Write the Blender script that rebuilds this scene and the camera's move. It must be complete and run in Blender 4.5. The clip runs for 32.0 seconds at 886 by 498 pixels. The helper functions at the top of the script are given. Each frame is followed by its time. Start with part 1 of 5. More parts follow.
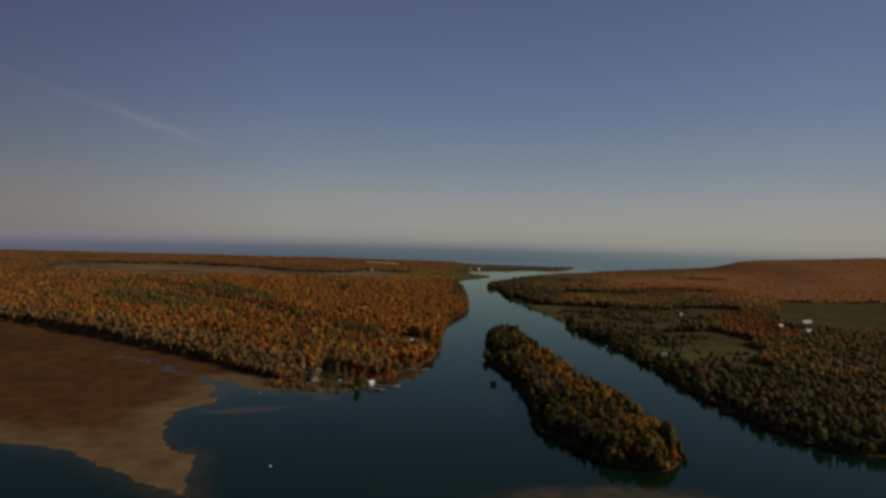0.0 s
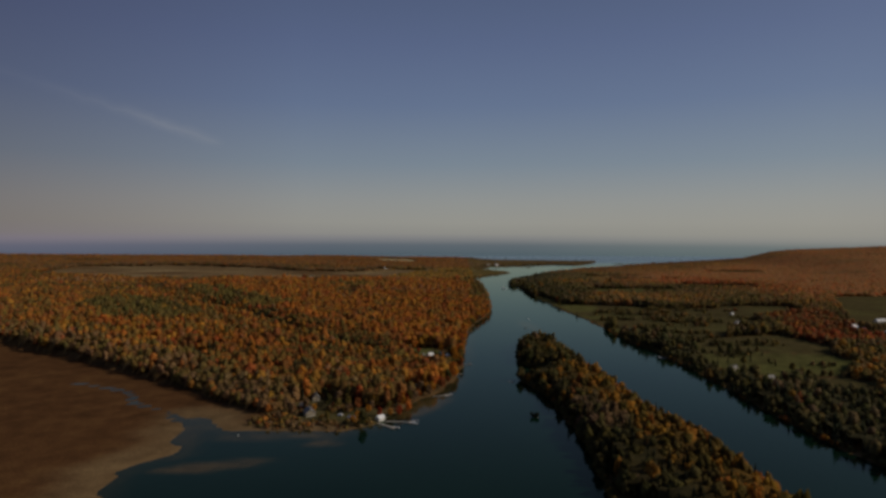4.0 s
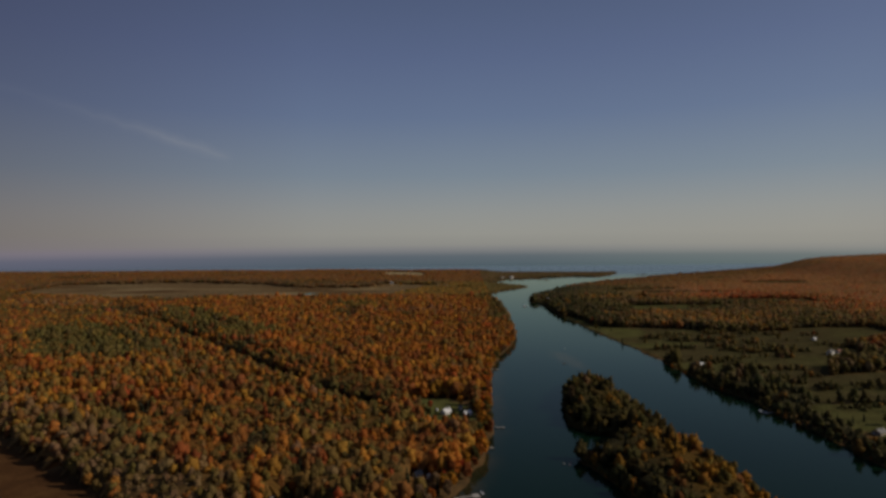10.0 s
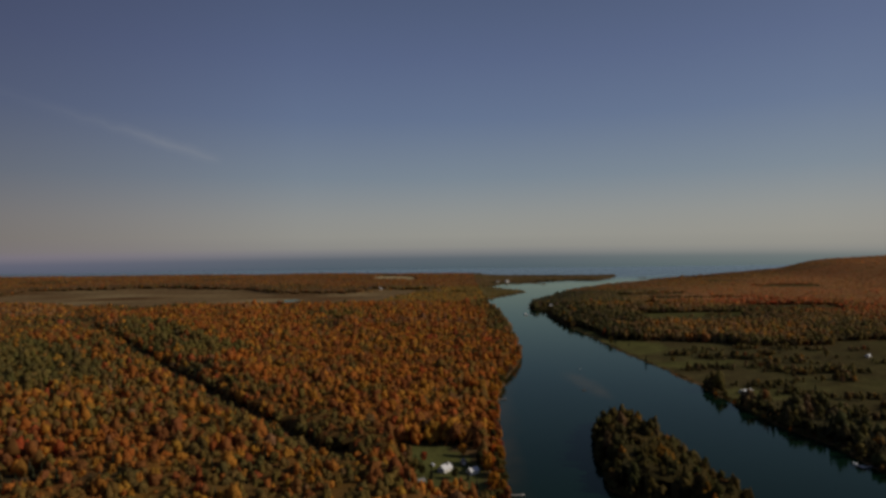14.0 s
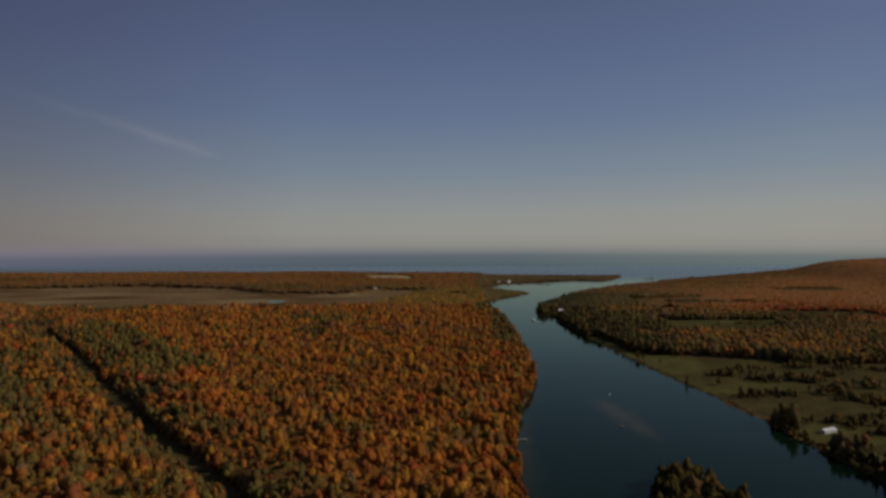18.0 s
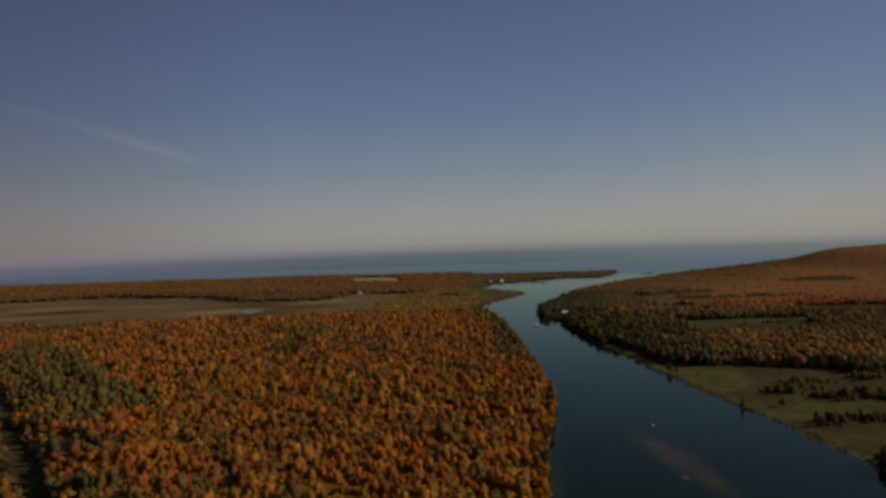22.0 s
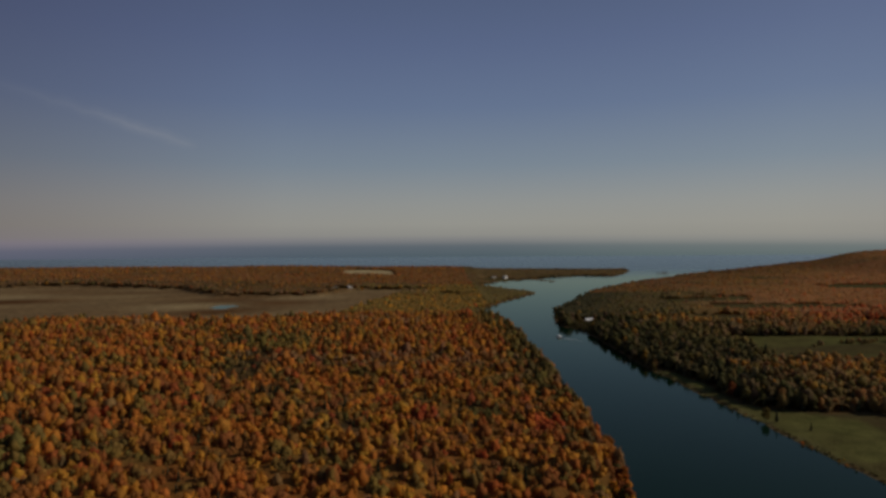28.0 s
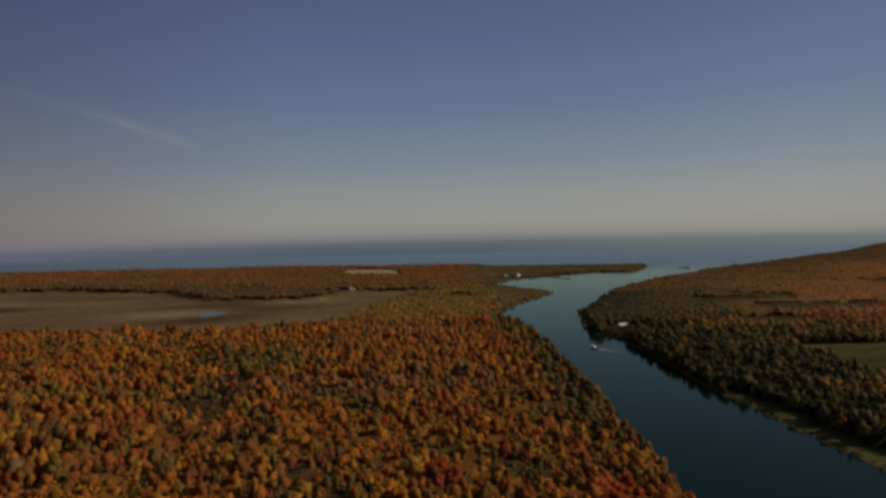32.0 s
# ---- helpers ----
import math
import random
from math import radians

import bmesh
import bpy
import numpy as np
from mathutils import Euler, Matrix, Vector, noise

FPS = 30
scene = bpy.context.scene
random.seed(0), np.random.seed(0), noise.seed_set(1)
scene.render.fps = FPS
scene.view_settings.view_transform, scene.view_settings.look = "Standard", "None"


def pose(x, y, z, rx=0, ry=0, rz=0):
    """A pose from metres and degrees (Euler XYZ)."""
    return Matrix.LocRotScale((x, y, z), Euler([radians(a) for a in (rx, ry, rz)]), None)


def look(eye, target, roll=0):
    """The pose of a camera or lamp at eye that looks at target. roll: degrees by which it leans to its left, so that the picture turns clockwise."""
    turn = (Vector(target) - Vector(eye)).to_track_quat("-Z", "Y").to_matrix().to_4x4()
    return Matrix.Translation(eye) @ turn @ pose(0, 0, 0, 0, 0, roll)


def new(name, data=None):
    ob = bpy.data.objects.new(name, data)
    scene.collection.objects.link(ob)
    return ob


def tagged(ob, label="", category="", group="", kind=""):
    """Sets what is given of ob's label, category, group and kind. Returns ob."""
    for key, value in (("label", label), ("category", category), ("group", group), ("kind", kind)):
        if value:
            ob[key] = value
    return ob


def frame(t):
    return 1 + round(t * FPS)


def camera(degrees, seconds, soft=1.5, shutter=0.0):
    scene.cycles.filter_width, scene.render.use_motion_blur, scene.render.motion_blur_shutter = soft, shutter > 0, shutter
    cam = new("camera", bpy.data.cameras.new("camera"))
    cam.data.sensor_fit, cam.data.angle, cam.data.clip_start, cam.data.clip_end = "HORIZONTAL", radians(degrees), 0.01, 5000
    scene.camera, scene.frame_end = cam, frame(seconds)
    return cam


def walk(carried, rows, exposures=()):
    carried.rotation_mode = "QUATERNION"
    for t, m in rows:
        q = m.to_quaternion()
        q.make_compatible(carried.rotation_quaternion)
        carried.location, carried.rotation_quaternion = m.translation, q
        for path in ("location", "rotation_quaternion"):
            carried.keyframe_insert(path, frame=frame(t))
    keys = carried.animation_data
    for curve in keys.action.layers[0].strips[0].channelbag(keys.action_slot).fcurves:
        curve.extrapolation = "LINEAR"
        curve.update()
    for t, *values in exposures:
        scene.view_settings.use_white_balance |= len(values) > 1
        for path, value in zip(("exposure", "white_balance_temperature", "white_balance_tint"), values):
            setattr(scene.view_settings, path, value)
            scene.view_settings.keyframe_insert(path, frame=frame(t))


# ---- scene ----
EXPOSURE, SKY_STRENGTH, SUN_STRENGTH = -0.35, 0.10, 3.2

# ---- camera and walk ----
def flight(t):
    """The aeroplane's place at t seconds: a straight, level run."""
    s = (t - 16) / 16
    a, b = 2 * s * s - 1, 4 * s ** 3 - 3 * s
    return Vector((-42.08 - 42.42 * s - 0.18 * a + 0.16 * b, 624.04 + 622.45 * s - 1.69 * a - 0.10 * b,
                   177.94 + 1.25 * s - 1.30 * a - 0.63 * b))


# seconds, heading (degrees to the right of +y), pitch, lean
ROWS = [
    (0, 0.00, -0.94, 1.43), (0.5, -0.45, -1.31, 2.56), (1, -0.72, -1.32, 1.55), (1.5, -1.71, -1.60, 0.13),
    (2, -1.95, -1.56, 0.15), (2.5, -1.37, -1.44, 0.73), (3, -0.96, -1.38, 0.15), (3.5, -1.22, -1.38, 0.07),
    (5.5, -1.29, -1.60, 0.71), (6, -1.54, -1.58, -0.26), (6.5, -2.08, -1.79, 0.95), (7, -2.20, -1.76, 0.60),
    (7.5, -2.26, -2.12, 0.61), (8, -1.83, -1.81, 1.54), (8.5, -1.49, -1.30, 1.69), (9, -1.51, -0.62, 0.71),
    (9.5, -1.78, -0.61, 0.05), (10, -2.10, -0.41, -0.54), (10.5, -2.29, -0.18, -0.81), (11, -2.42, -0.05, -0.99),
    (11.5, -2.31, 0.00, -0.42), (12, -1.92, -0.03, 0.09), (12.5, -1.71, -0.17, -0.59), (13, -1.66, -0.24, -0.93),
    (13.5, -1.58, -0.28, -1.30), (14, -1.27, -0.20, -0.71), (14.5, -0.77, -0.08, -0.33), (16.5, -0.83, -0.26, 0.07),
    (17, -0.62, -0.41, -0.84), (17.5, -0.69, -0.42, -0.94), (18, -0.96, -0.42, -0.25), (18.5, -0.55, -0.32, 0.54),
    (19, -0.07, -0.36, -0.28), (19.5, -0.36, -0.18, -0.23), (20, -0.47, -0.14, -0.32), (20.5, -0.47, -0.22, 0.02),
    (21, -0.18, -0.40, -1.04), (21.5, 0.18, -0.50, -1.78), (22, 0.29, -0.54, -1.93), (22.5, 0.46, -0.72, -1.99),
    (23, 0.64, -1.02, -1.29), (23.5, 0.74, -1.00, -0.96), (24, 0.91, -1.01, -0.66), (24.5, 0.91, -0.99, -0.61),
    (25, 0.82, -0.93, 0.43), (25.5, 0.76, -0.88, 0.61), (27.5, 0.28, -1.19, -0.69), (28, 0.71, -1.31, -0.39),
    (28.5, 0.88, -1.38, 0.28), (29, 0.50, -1.50, -0.35), (29.5, 0.11, -1.51, -0.66), (30, 0.39, -1.37, -0.23),
    (30.5, 0.62, -1.70, -1.08), (31, 0.28, -1.63, -0.99), (31.5, 0.21, -1.58, -0.86), (32, 0.27, -1.61, -1.29),
]


def heading(t, yaw, pitch, lean):
    eye = flight(t)
    y, p = radians(yaw), radians(pitch)
    return t, look(eye, eye + Vector((math.sin(y) * math.cos(p), math.cos(y) * math.cos(p), math.sin(p))), lean)


cam = camera(70.95, 32.0, soft=3.2)
walk(cam, [heading(*row) for row in ROWS], [(0, EXPOSURE), (32, EXPOSURE)])

# ---- world and sun ----
SUN_TURN, SUN_HEIGHT = radians(92), radians(29)   # clockwise from +y; above the horizon
world = bpy.data.worlds.new("sky")
scene.world = world
world.use_nodes = True
wt = world.node_tree
wt.nodes.clear()


def node(tree, kind, **inputs):
    n = tree.nodes.new(kind)
    for key, value in inputs.items():
        n.inputs[key.replace("_", " ")].default_value = value
    return n


def math_node(tree, op, a, b=0.0, clamp=False):
    n = tree.nodes.new("ShaderNodeMath")
    n.operation, n.use_clamp = op, clamp
    for i, v in enumerate((a, b)):
        if isinstance(v, (int, float)):
            n.inputs[i].default_value = v
        else:
            tree.links.new(v, n.inputs[i])
    return n.outputs[0]


def mix_rgb(tree, fac, a, b, blend="MIX"):
    n = tree.nodes.new("ShaderNodeMix")
    n.data_type, n.blend_type = "RGBA", blend
    for socket, v in ((n.inputs["Factor"], fac), (n.inputs[6], a), (n.inputs[7], b)):
        if isinstance(v, (int, float)):
            socket.default_value = v
        elif isinstance(v, tuple):
            socket.default_value = (*v, 1) if len(v) == 3 else v
        else:
            tree.links.new(v, socket)
    return n.outputs[2]


def ramp(tree, fac, stops, interpolation="LINEAR"):
    n = tree.nodes.new("ShaderNodeValToRGB")
    n.color_ramp.interpolation = interpolation
    els = n.color_ramp.elements
    while len(els) < len(stops):
        els.new(0.5)
    for e, (pos, col) in zip(els, stops):
        e.position, e.color = pos, (*col, 1) if isinstance(col, tuple) else (col, col, col, 1)
    tree.links.new(fac, n.inputs[0])
    return n.outputs[0]


sky = wt.nodes.new("ShaderNodeTexSky")
sky.sky_type, sky.sun_disc = "NISHITA", False
sky.sun_elevation, sky.sun_rotation = SUN_HEIGHT, SUN_TURN
sky.altitude, sky.air_density, sky.dust_density, sky.ozone_density = 180, 1.0, 2.2, 1.4
way = wt.nodes.new("ShaderNodeTexCoord")
axis = wt.nodes.new("ShaderNodeSeparateXYZ")
wt.links.new(way.outputs["Generated"], axis.inputs[0])
# clear autumn air: the sky model, deepened towards the zenith and greyed by haze along the skyline
height_of = math_node(wt, "ADD", axis.outputs[2], 0.0, True)
clear = ramp(wt, height_of, [(0.0, (4.35, 4.25, 3.75)), (0.05, (3.60, 3.72, 3.70)), (0.11, (2.38, 2.92, 3.62)), (0.20, (1.52, 2.03, 3.36)),
                             (0.29, (1.17, 1.53, 2.85)), (0.38, (0.90, 1.18, 2.20)), (0.6, (0.62, 0.85, 1.55)), (1.0, (0.42, 0.60, 1.20))])
air = mix_rgb(wt, 0.82, sky.outputs[0], clear)
# lens vignette painted into the sky: darker at the left and right edges
side = math_node(wt, "ADD", math_node(wt, "MULTIPLY", axis.outputs[0], 0.5), 0.5, True)
air = mix_rgb(wt, 1.0, air, ramp(wt, side, [(0.18, (0.62, 0.56, 0.58)), (0.29, (0.82, 0.78, 0.80)), (0.38, (0.96, 0.95, 0.96)), (0.5, (1.0, 1.0, 1.0)),
                                          (0.75, (1.0, 1.0, 1.0)), (0.80, (0.95, 0.95, 0.97))]), "MULTIPLY")
# an old condensation trail, long and thin, torn by the wind
trail_a, trail_b = Vector((-0.562, 0.803, 0.200)).normalized(), Vector((-0.354, 0.9255, 0.134)).normalized()
trail_n, trail_m = trail_a.cross(trail_b).normalized(), (trail_b - trail_a).normalized()


def along(v):
    d = wt.nodes.new("ShaderNodeVectorMath")
    d.operation = "DOT_PRODUCT"
    d.inputs[1].default_value = v
    wt.links.new(way.outputs["Generated"], d.inputs[0])
    return d.outputs["Value"]


torn = node(wt, "ShaderNodeTexNoise", Scale=38.0, Detail=4.0)
wt.links.new(way.outputs["Generated"], torn.inputs["Vector"])
off = math_node(wt, "ABSOLUTE", math_node(wt, "ADD", along(trail_n), math_node(wt, "MULTIPLY", math_node(wt, "SUBTRACT", torn.outputs[0], 0.5), 0.012)))
thin = ramp(wt, math_node(wt, "MULTIPLY", off, 60.0, True), [(0.0, 1.0), (0.25, 0.45), (0.7, 0.0)])
s0, s1 = trail_a.dot(trail_m), trail_b.dot(trail_m)
run = math_node(wt, "DIVIDE", math_node(wt, "SUBTRACT", along(trail_m), s0), s1 - s0)
ends = ramp(wt, math_node(wt, "MULTIPLY", run, 0.8, True), [(0.0, 0.12), (0.3, 0.35), (0.55, 1.0), (0.76, 0.8), (0.82, 0.0)])
vapour = math_node(wt, "MULTIPLY", math_node(wt, "MULTIPLY", thin, ends), 0.30)
air = mix_rgb(wt, vapour, air, (3.3, 3.45, 3.85))
# below the skyline the open lake beyond the modelled sheet, fading into painted haze
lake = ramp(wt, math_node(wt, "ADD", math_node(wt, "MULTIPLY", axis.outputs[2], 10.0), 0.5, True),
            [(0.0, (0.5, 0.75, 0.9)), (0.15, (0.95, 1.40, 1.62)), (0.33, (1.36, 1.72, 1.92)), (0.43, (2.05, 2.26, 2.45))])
# haze painted paler and warmer on the sunward side
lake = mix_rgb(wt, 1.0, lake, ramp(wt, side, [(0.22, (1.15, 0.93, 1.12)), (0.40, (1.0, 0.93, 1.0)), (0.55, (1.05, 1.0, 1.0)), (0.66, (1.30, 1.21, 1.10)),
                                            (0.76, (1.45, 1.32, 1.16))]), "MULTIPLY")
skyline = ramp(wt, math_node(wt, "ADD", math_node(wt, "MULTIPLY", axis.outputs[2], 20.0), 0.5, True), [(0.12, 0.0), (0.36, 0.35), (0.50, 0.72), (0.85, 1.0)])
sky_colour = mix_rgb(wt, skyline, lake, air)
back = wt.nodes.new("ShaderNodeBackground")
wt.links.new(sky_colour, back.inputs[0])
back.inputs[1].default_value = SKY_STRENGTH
out = wt.nodes.new("ShaderNodeOutputWorld")
wt.links.new(back.outputs[0], out.inputs[0])

sun = new("sun", bpy.data.lights.new("sun", "SUN"))
sun.data.energy, sun.data.angle, sun.data.color = SUN_STRENGTH, radians(0.6), (1.0, 0.86, 0.68)
sun_way = Vector((math.sin(SUN_TURN) * math.cos(SUN_HEIGHT), math.cos(SUN_TURN) * math.cos(SUN_HEIGHT), math.sin(SUN_HEIGHT)))
sun.matrix_world = look(sun_way * 900, (0, 0, 0))
tagged(sun, "low warm autumn sun", "sun", kind="structure")


# ---- materials ----
def material(name, rough=0.8):
    m = bpy.data.materials.new(name)
    m.use_nodes = True
    t = m.node_tree
    shader = t.nodes["Principled BSDF"]
    shader.inputs["Roughness"].default_value = rough
    return m, t, shader


def noise_at(tree, scale, detail=4.0, rough=0.55):
    pos = tree.nodes.new("ShaderNodeNewGeometry")
    n = node(tree, "ShaderNodeTexNoise", Scale=scale, Detail=detail, Roughness=rough)
    tree.links.new(pos.outputs["Position"], n.inputs["Vector"])
    return n.outputs[0]


def bump(tree, shader, height, strength, distance):
    b = node(tree, "ShaderNodeBump", Strength=strength, Distance=distance)
    tree.links.new(height, b.inputs["Height"])
    tree.links.new(b.outputs[0], shader.inputs["Normal"])


def plain(name, dark, light, rough=0.7, scale=3.0, relief=0.02, metal=0.0):
    """A surface with grain and larger stains between two near colours."""
    m, t, s = material(name, rough)
    grain, stain = noise_at(t, scale * 6), noise_at(t, scale * 0.6)
    mixed = math_node(t, "ADD", math_node(t, "MULTIPLY", grain, 0.5), math_node(t, "MULTIPLY", stain, 0.5))
    t.links.new(ramp(t, mixed, [(0.35, dark), (0.65, light)]), s.inputs["Base Color"])
    s.inputs["Metallic"].default_value = metal
    bump(t, s, grain, 0.4, relief)
    return m


def let_through(tree, shader, colour, share=0.58):
    """Thin leaves pass part of the light on to their far side."""
    thin_leaf, both = tree.nodes.new("ShaderNodeBsdfTranslucent"), tree.nodes.new("ShaderNodeMixShader")
    tree.links.new(colour, thin_leaf.inputs["Color"])
    both.inputs[0].default_value = share
    tree.links.new(shader.outputs[0], both.inputs[1])
    tree.links.new(thin_leaf.outputs[0], both.inputs[2])
    tree.links.new(both.outputs[0], tree.nodes["Material Output"].inputs["Surface"])


def foliage_material():
    """Leaves: the tree's own tint, broken up by clumps and single sprays."""
    m, t, s = material("autumn_foliage", 0.85)
    tint = t.nodes.new("ShaderNodeAttribute")
    tint.attribute_name = "tint"
    clump, spray = noise_at(t, 0.55, 3), noise_at(t, 2.6, 3, 0.65)
    tone = ramp(t, clump, [(0.3, (0.78, 0.76, 0.76)), (0.7, (1.3, 1.32, 1.25))])
    fine = ramp(t, spray, [(0.32, (0.72, 0.72, 0.74)), (0.5, (1.0, 1.0, 1.0)), (0.7, (1.35, 1.32, 1.22))])
    col = mix_rgb(t, 1.0, mix_rgb(t, 1.0, tint.outputs["Color"], tone, "MULTIPLY"), fine, "MULTIPLY")
    t.links.new(col, s.inputs["Base Color"])
    s.inputs["Specular IOR Level"].default_value = 0.05
    bump(t, s, math_node(t, "ADD", spray, clump), 0.45, 0.7)
    let_through(t, s, col)
    return m


def tree_material():
    """For single trees: the same leaves, tinted by the object's own colour."""
    m, t, s = material("single_tree_foliage", 0.85)
    info = t.nodes.new("ShaderNodeObjectInfo")
    clump, spray = noise_at(t, 0.6, 3), noise_at(t, 2.8, 3, 0.65)
    tone = ramp(t, clump, [(0.3, (0.6, 0.58, 0.58)), (0.7, (1.3, 1.32, 1.25))])
    fine = ramp(t, spray, [(0.32, (0.4, 0.4, 0.42)), (0.5, (0.95, 0.95, 0.95)), (0.7, (1.45, 1.42, 1.3))])
    col = mix_rgb(t, 1.0, mix_rgb(t, 1.0, info.outputs["Color"], tone, "MULTIPLY"), fine, "MULTIPLY")
    t.links.new(col, s.inputs["Base Color"])
    s.inputs["Specular IOR Level"].default_value = 0.05
    bump(t, s, math_node(t, "ADD", spray, clump), 1.0, 0.7)
    let_through(t, s, col)
    return m


def ground_material():
    """Forest floor, meadow, marsh and shore, told apart by the plan's own masks."""
    m, t, s = material("ground_cover", 0.95)
    masks = t.nodes.new("ShaderNodeAttribute")
    masks.attribute_name = "cover"
    ch = t.nodes.new("ShaderNodeSeparateColor")
    t.links.new(masks.outputs["Color"], ch.inputs[0])
    big, mid, fine = noise_at(t, 0.006, 4), noise_at(t, 0.045, 5, 0.6), noise_at(t, 0.6, 4, 0.6)
    floor = ramp(t, mid, [(0.35, (0.085, 0.056, 0.026)), (0.65, (0.155, 0.092, 0.040))])
    grassy = math_node(t, "MULTIPLY", ch.outputs[0], 2.0, True)
    lush = math_node(t, "ADD", math_node(t, "SUBTRACT", math_node(t, "MULTIPLY", ch.outputs[0], 2.0), 1.0, True),
                     math_node(t, "MULTIPLY", ramp(t, noise_at(t, 0.011, 2), [(0.47, 0.0), (0.56, 1.0)]), 0.32), True)
    meadow = mix_rgb(t, lush, ramp(t, mid, [(0.3, (0.048, 0.041, 0.019)), (0.7, (0.094, 0.079, 0.034))]),
                     ramp(t, mid, [(0.3, (0.068, 0.074, 0.024)), (0.7, (0.128, 0.130, 0.042))]))
    scrub = ramp(t, noise_at(t, 0.022, 4, 0.65), [(0.44, 0.0), (0.60, 0.75)])
    meadow = mix_rgb(t, math_node(t, "MULTIPLY", scrub, math_node(t, "SUBTRACT", 1.0, math_node(t, "MULTIPLY", lush, 0.8))), meadow, ramp(t, fine, [(0.3, (0.040, 0.031, 0.016)), (0.7, (0.080, 0.058, 0.026))]))
    marsh = ramp(t, math_node(t, "ADD", math_node(t, "MULTIPLY", mid, 0.6), math_node(t, "MULTIPLY", big, 0.4)),
                 [(0.36, (0.060, 0.030, 0.014)), (0.5, (0.090, 0.044, 0.019)), (0.66, (0.128, 0.068, 0.027))])
    pale = ramp(t, mid, [(0.3, (0.26, 0.205, 0.105)), (0.7, (0.42, 0.34, 0.19))])
    col = mix_rgb(t, grassy, floor, meadow)
    col = mix_rgb(t, ch.outputs[1], col, marsh)
    col = mix_rgb(t, ch.outputs[2], col, pale)
    col = mix_rgb(t, 1.0, col, ramp(t, fine, [(0.3, (0.7, 0.7, 0.7)), (0.7, (1.25, 1.25, 1.25))]), "MULTIPLY")
    t.links.new(col, s.inputs["Base Color"])
    s.inputs["Specular IOR Level"].default_value = 0.0
    bump(t, s, fine, 0.8, 0.5)
    return m


def water_material():
    """Dark teal water; where it is shallow the brown bed shows."""
    m, t, s = material("lake_water", 0.3)
    depth = t.nodes.new("ShaderNodeAttribute")
    depth.attribute_name = "shallow"
    broad, ripple, chop, streak = noise_at(t, 0.004, 3), noise_at(t, 0.5, 4, 0.6), noise_at(t, 0.09, 3), noise_at(t, 0.012, 4)
    deep = ramp(t, broad, [(0.35, (0.0022, 0.0110, 0.0062)), (0.65, (0.0036, 0.0150, 0.0084))])
    bed = ramp(t, noise_at(t, 0.06, 5), [(0.3, (0.042, 0.031, 0.012)), (0.7, (0.084, 0.058, 0.022))])
    fray = math_node(t, "MULTIPLY", depth.outputs["Fac"], ramp(t, noise_at(t, 0.035, 4), [(0.3, 0.35), (0.65, 1.0)]), True)
    body, gloss, veil, both = (t.nodes.new(k) for k in ("ShaderNodeBsdfDiffuse", "ShaderNodeBsdfGlossy", "ShaderNodeFresnel", "ShaderNodeMixShader"))
    t.links.new(mix_rgb(t, fray, deep, bed), body.inputs["Color"])
    wind = t.nodes.new("ShaderNodeAttribute")
    wind.attribute_name = "ruffle"
    calm = ramp(t, streak, [(0.35, 0.03), (0.65, 0.10)])
    t.links.new(math_node(t, "ADD", calm, math_node(t, "MULTIPLY", wind.outputs["Fac"], 0.22)), gloss.inputs["Roughness"])
    # peat-stained water: its mirror of the sky is greener and duller than the sky itself
    t.links.new(mix_rgb(t, wind.outputs["Fac"], (0.82, 0.96, 0.80), (0.76, 0.86, 0.82)), gloss.inputs["Color"])
    veil.inputs["IOR"].default_value = 1.195
    waves = math_node(t, "MULTIPLY", math_node(t, "ADD", ripple, math_node(t, "MULTIPLY", chop, 2.0)),
                      math_node(t, "SUBTRACT", 1.0, math_node(t, "MULTIPLY", wind.outputs["Fac"], 0.95)))
    bump(t, gloss, waves, 0.10, 0.3)
    t.links.new(veil.outputs[0], both.inputs[0])
    t.links.new(body.outputs[0], both.inputs[1])
    t.links.new(gloss.outputs[0], both.inputs[2])
    t.links.new(both.outputs[0], t.nodes["Material Output"].inputs["Surface"])
    t.nodes.remove(s)
    return m


GROUND, WATER, LEAVES, TREE_LEAVES = ground_material(), water_material(), foliage_material(), tree_material()
BARK = plain("bark", (0.05, 0.04, 0.03), (0.14, 0.12, 0.10), 0.9, 2.0)
SIDING = plain("white_siding", (0.62, 0.61, 0.58), (0.80, 0.79, 0.76), 0.6, 0.8)
CEDAR = plain("weathered_siding", (0.12, 0.09, 0.07), (0.24, 0.19, 0.15), 0.8, 0.8)
TAN = plain("tan_siding", (0.26, 0.22, 0.15), (0.36, 0.31, 0.22), 0.7, 0.8)
ROOF_PALE = plain("pale_metal_roof", (0.55, 0.56, 0.57), (0.75, 0.76, 0.77), 0.5, 0.5, 0.01, 0.0)
ROOF_GREY = plain("grey_shingle_roof", (0.14, 0.14, 0.14), (0.26, 0.25, 0.24), 0.9, 1.2)
ROOF_RED = plain("red_brown_roof", (0.16, 0.06, 0.04), (0.26, 0.10, 0.07), 0.8, 1.2)
TRIM = plain("white_trim", (0.70, 0.70, 0.68), (0.84, 0.84, 0.82), 0.5, 1.0)
CONCRETE = plain("concrete", (0.30, 0.29, 0.27), (0.44, 0.43, 0.40), 0.9, 1.0)
DECK = plain("weathered_planks", (0.30, 0.28, 0.25), (0.50, 0.47, 0.43), 0.85, 1.5)
HULL = plain("white_hull", (0.72, 0.73, 0.74), (0.86, 0.87, 0.88), 0.25, 0.8)
DARK_CLOTH = plain("dark_canvas", (0.02, 0.03, 0.05), (0.05, 0.06, 0.09), 0.8, 2.0)
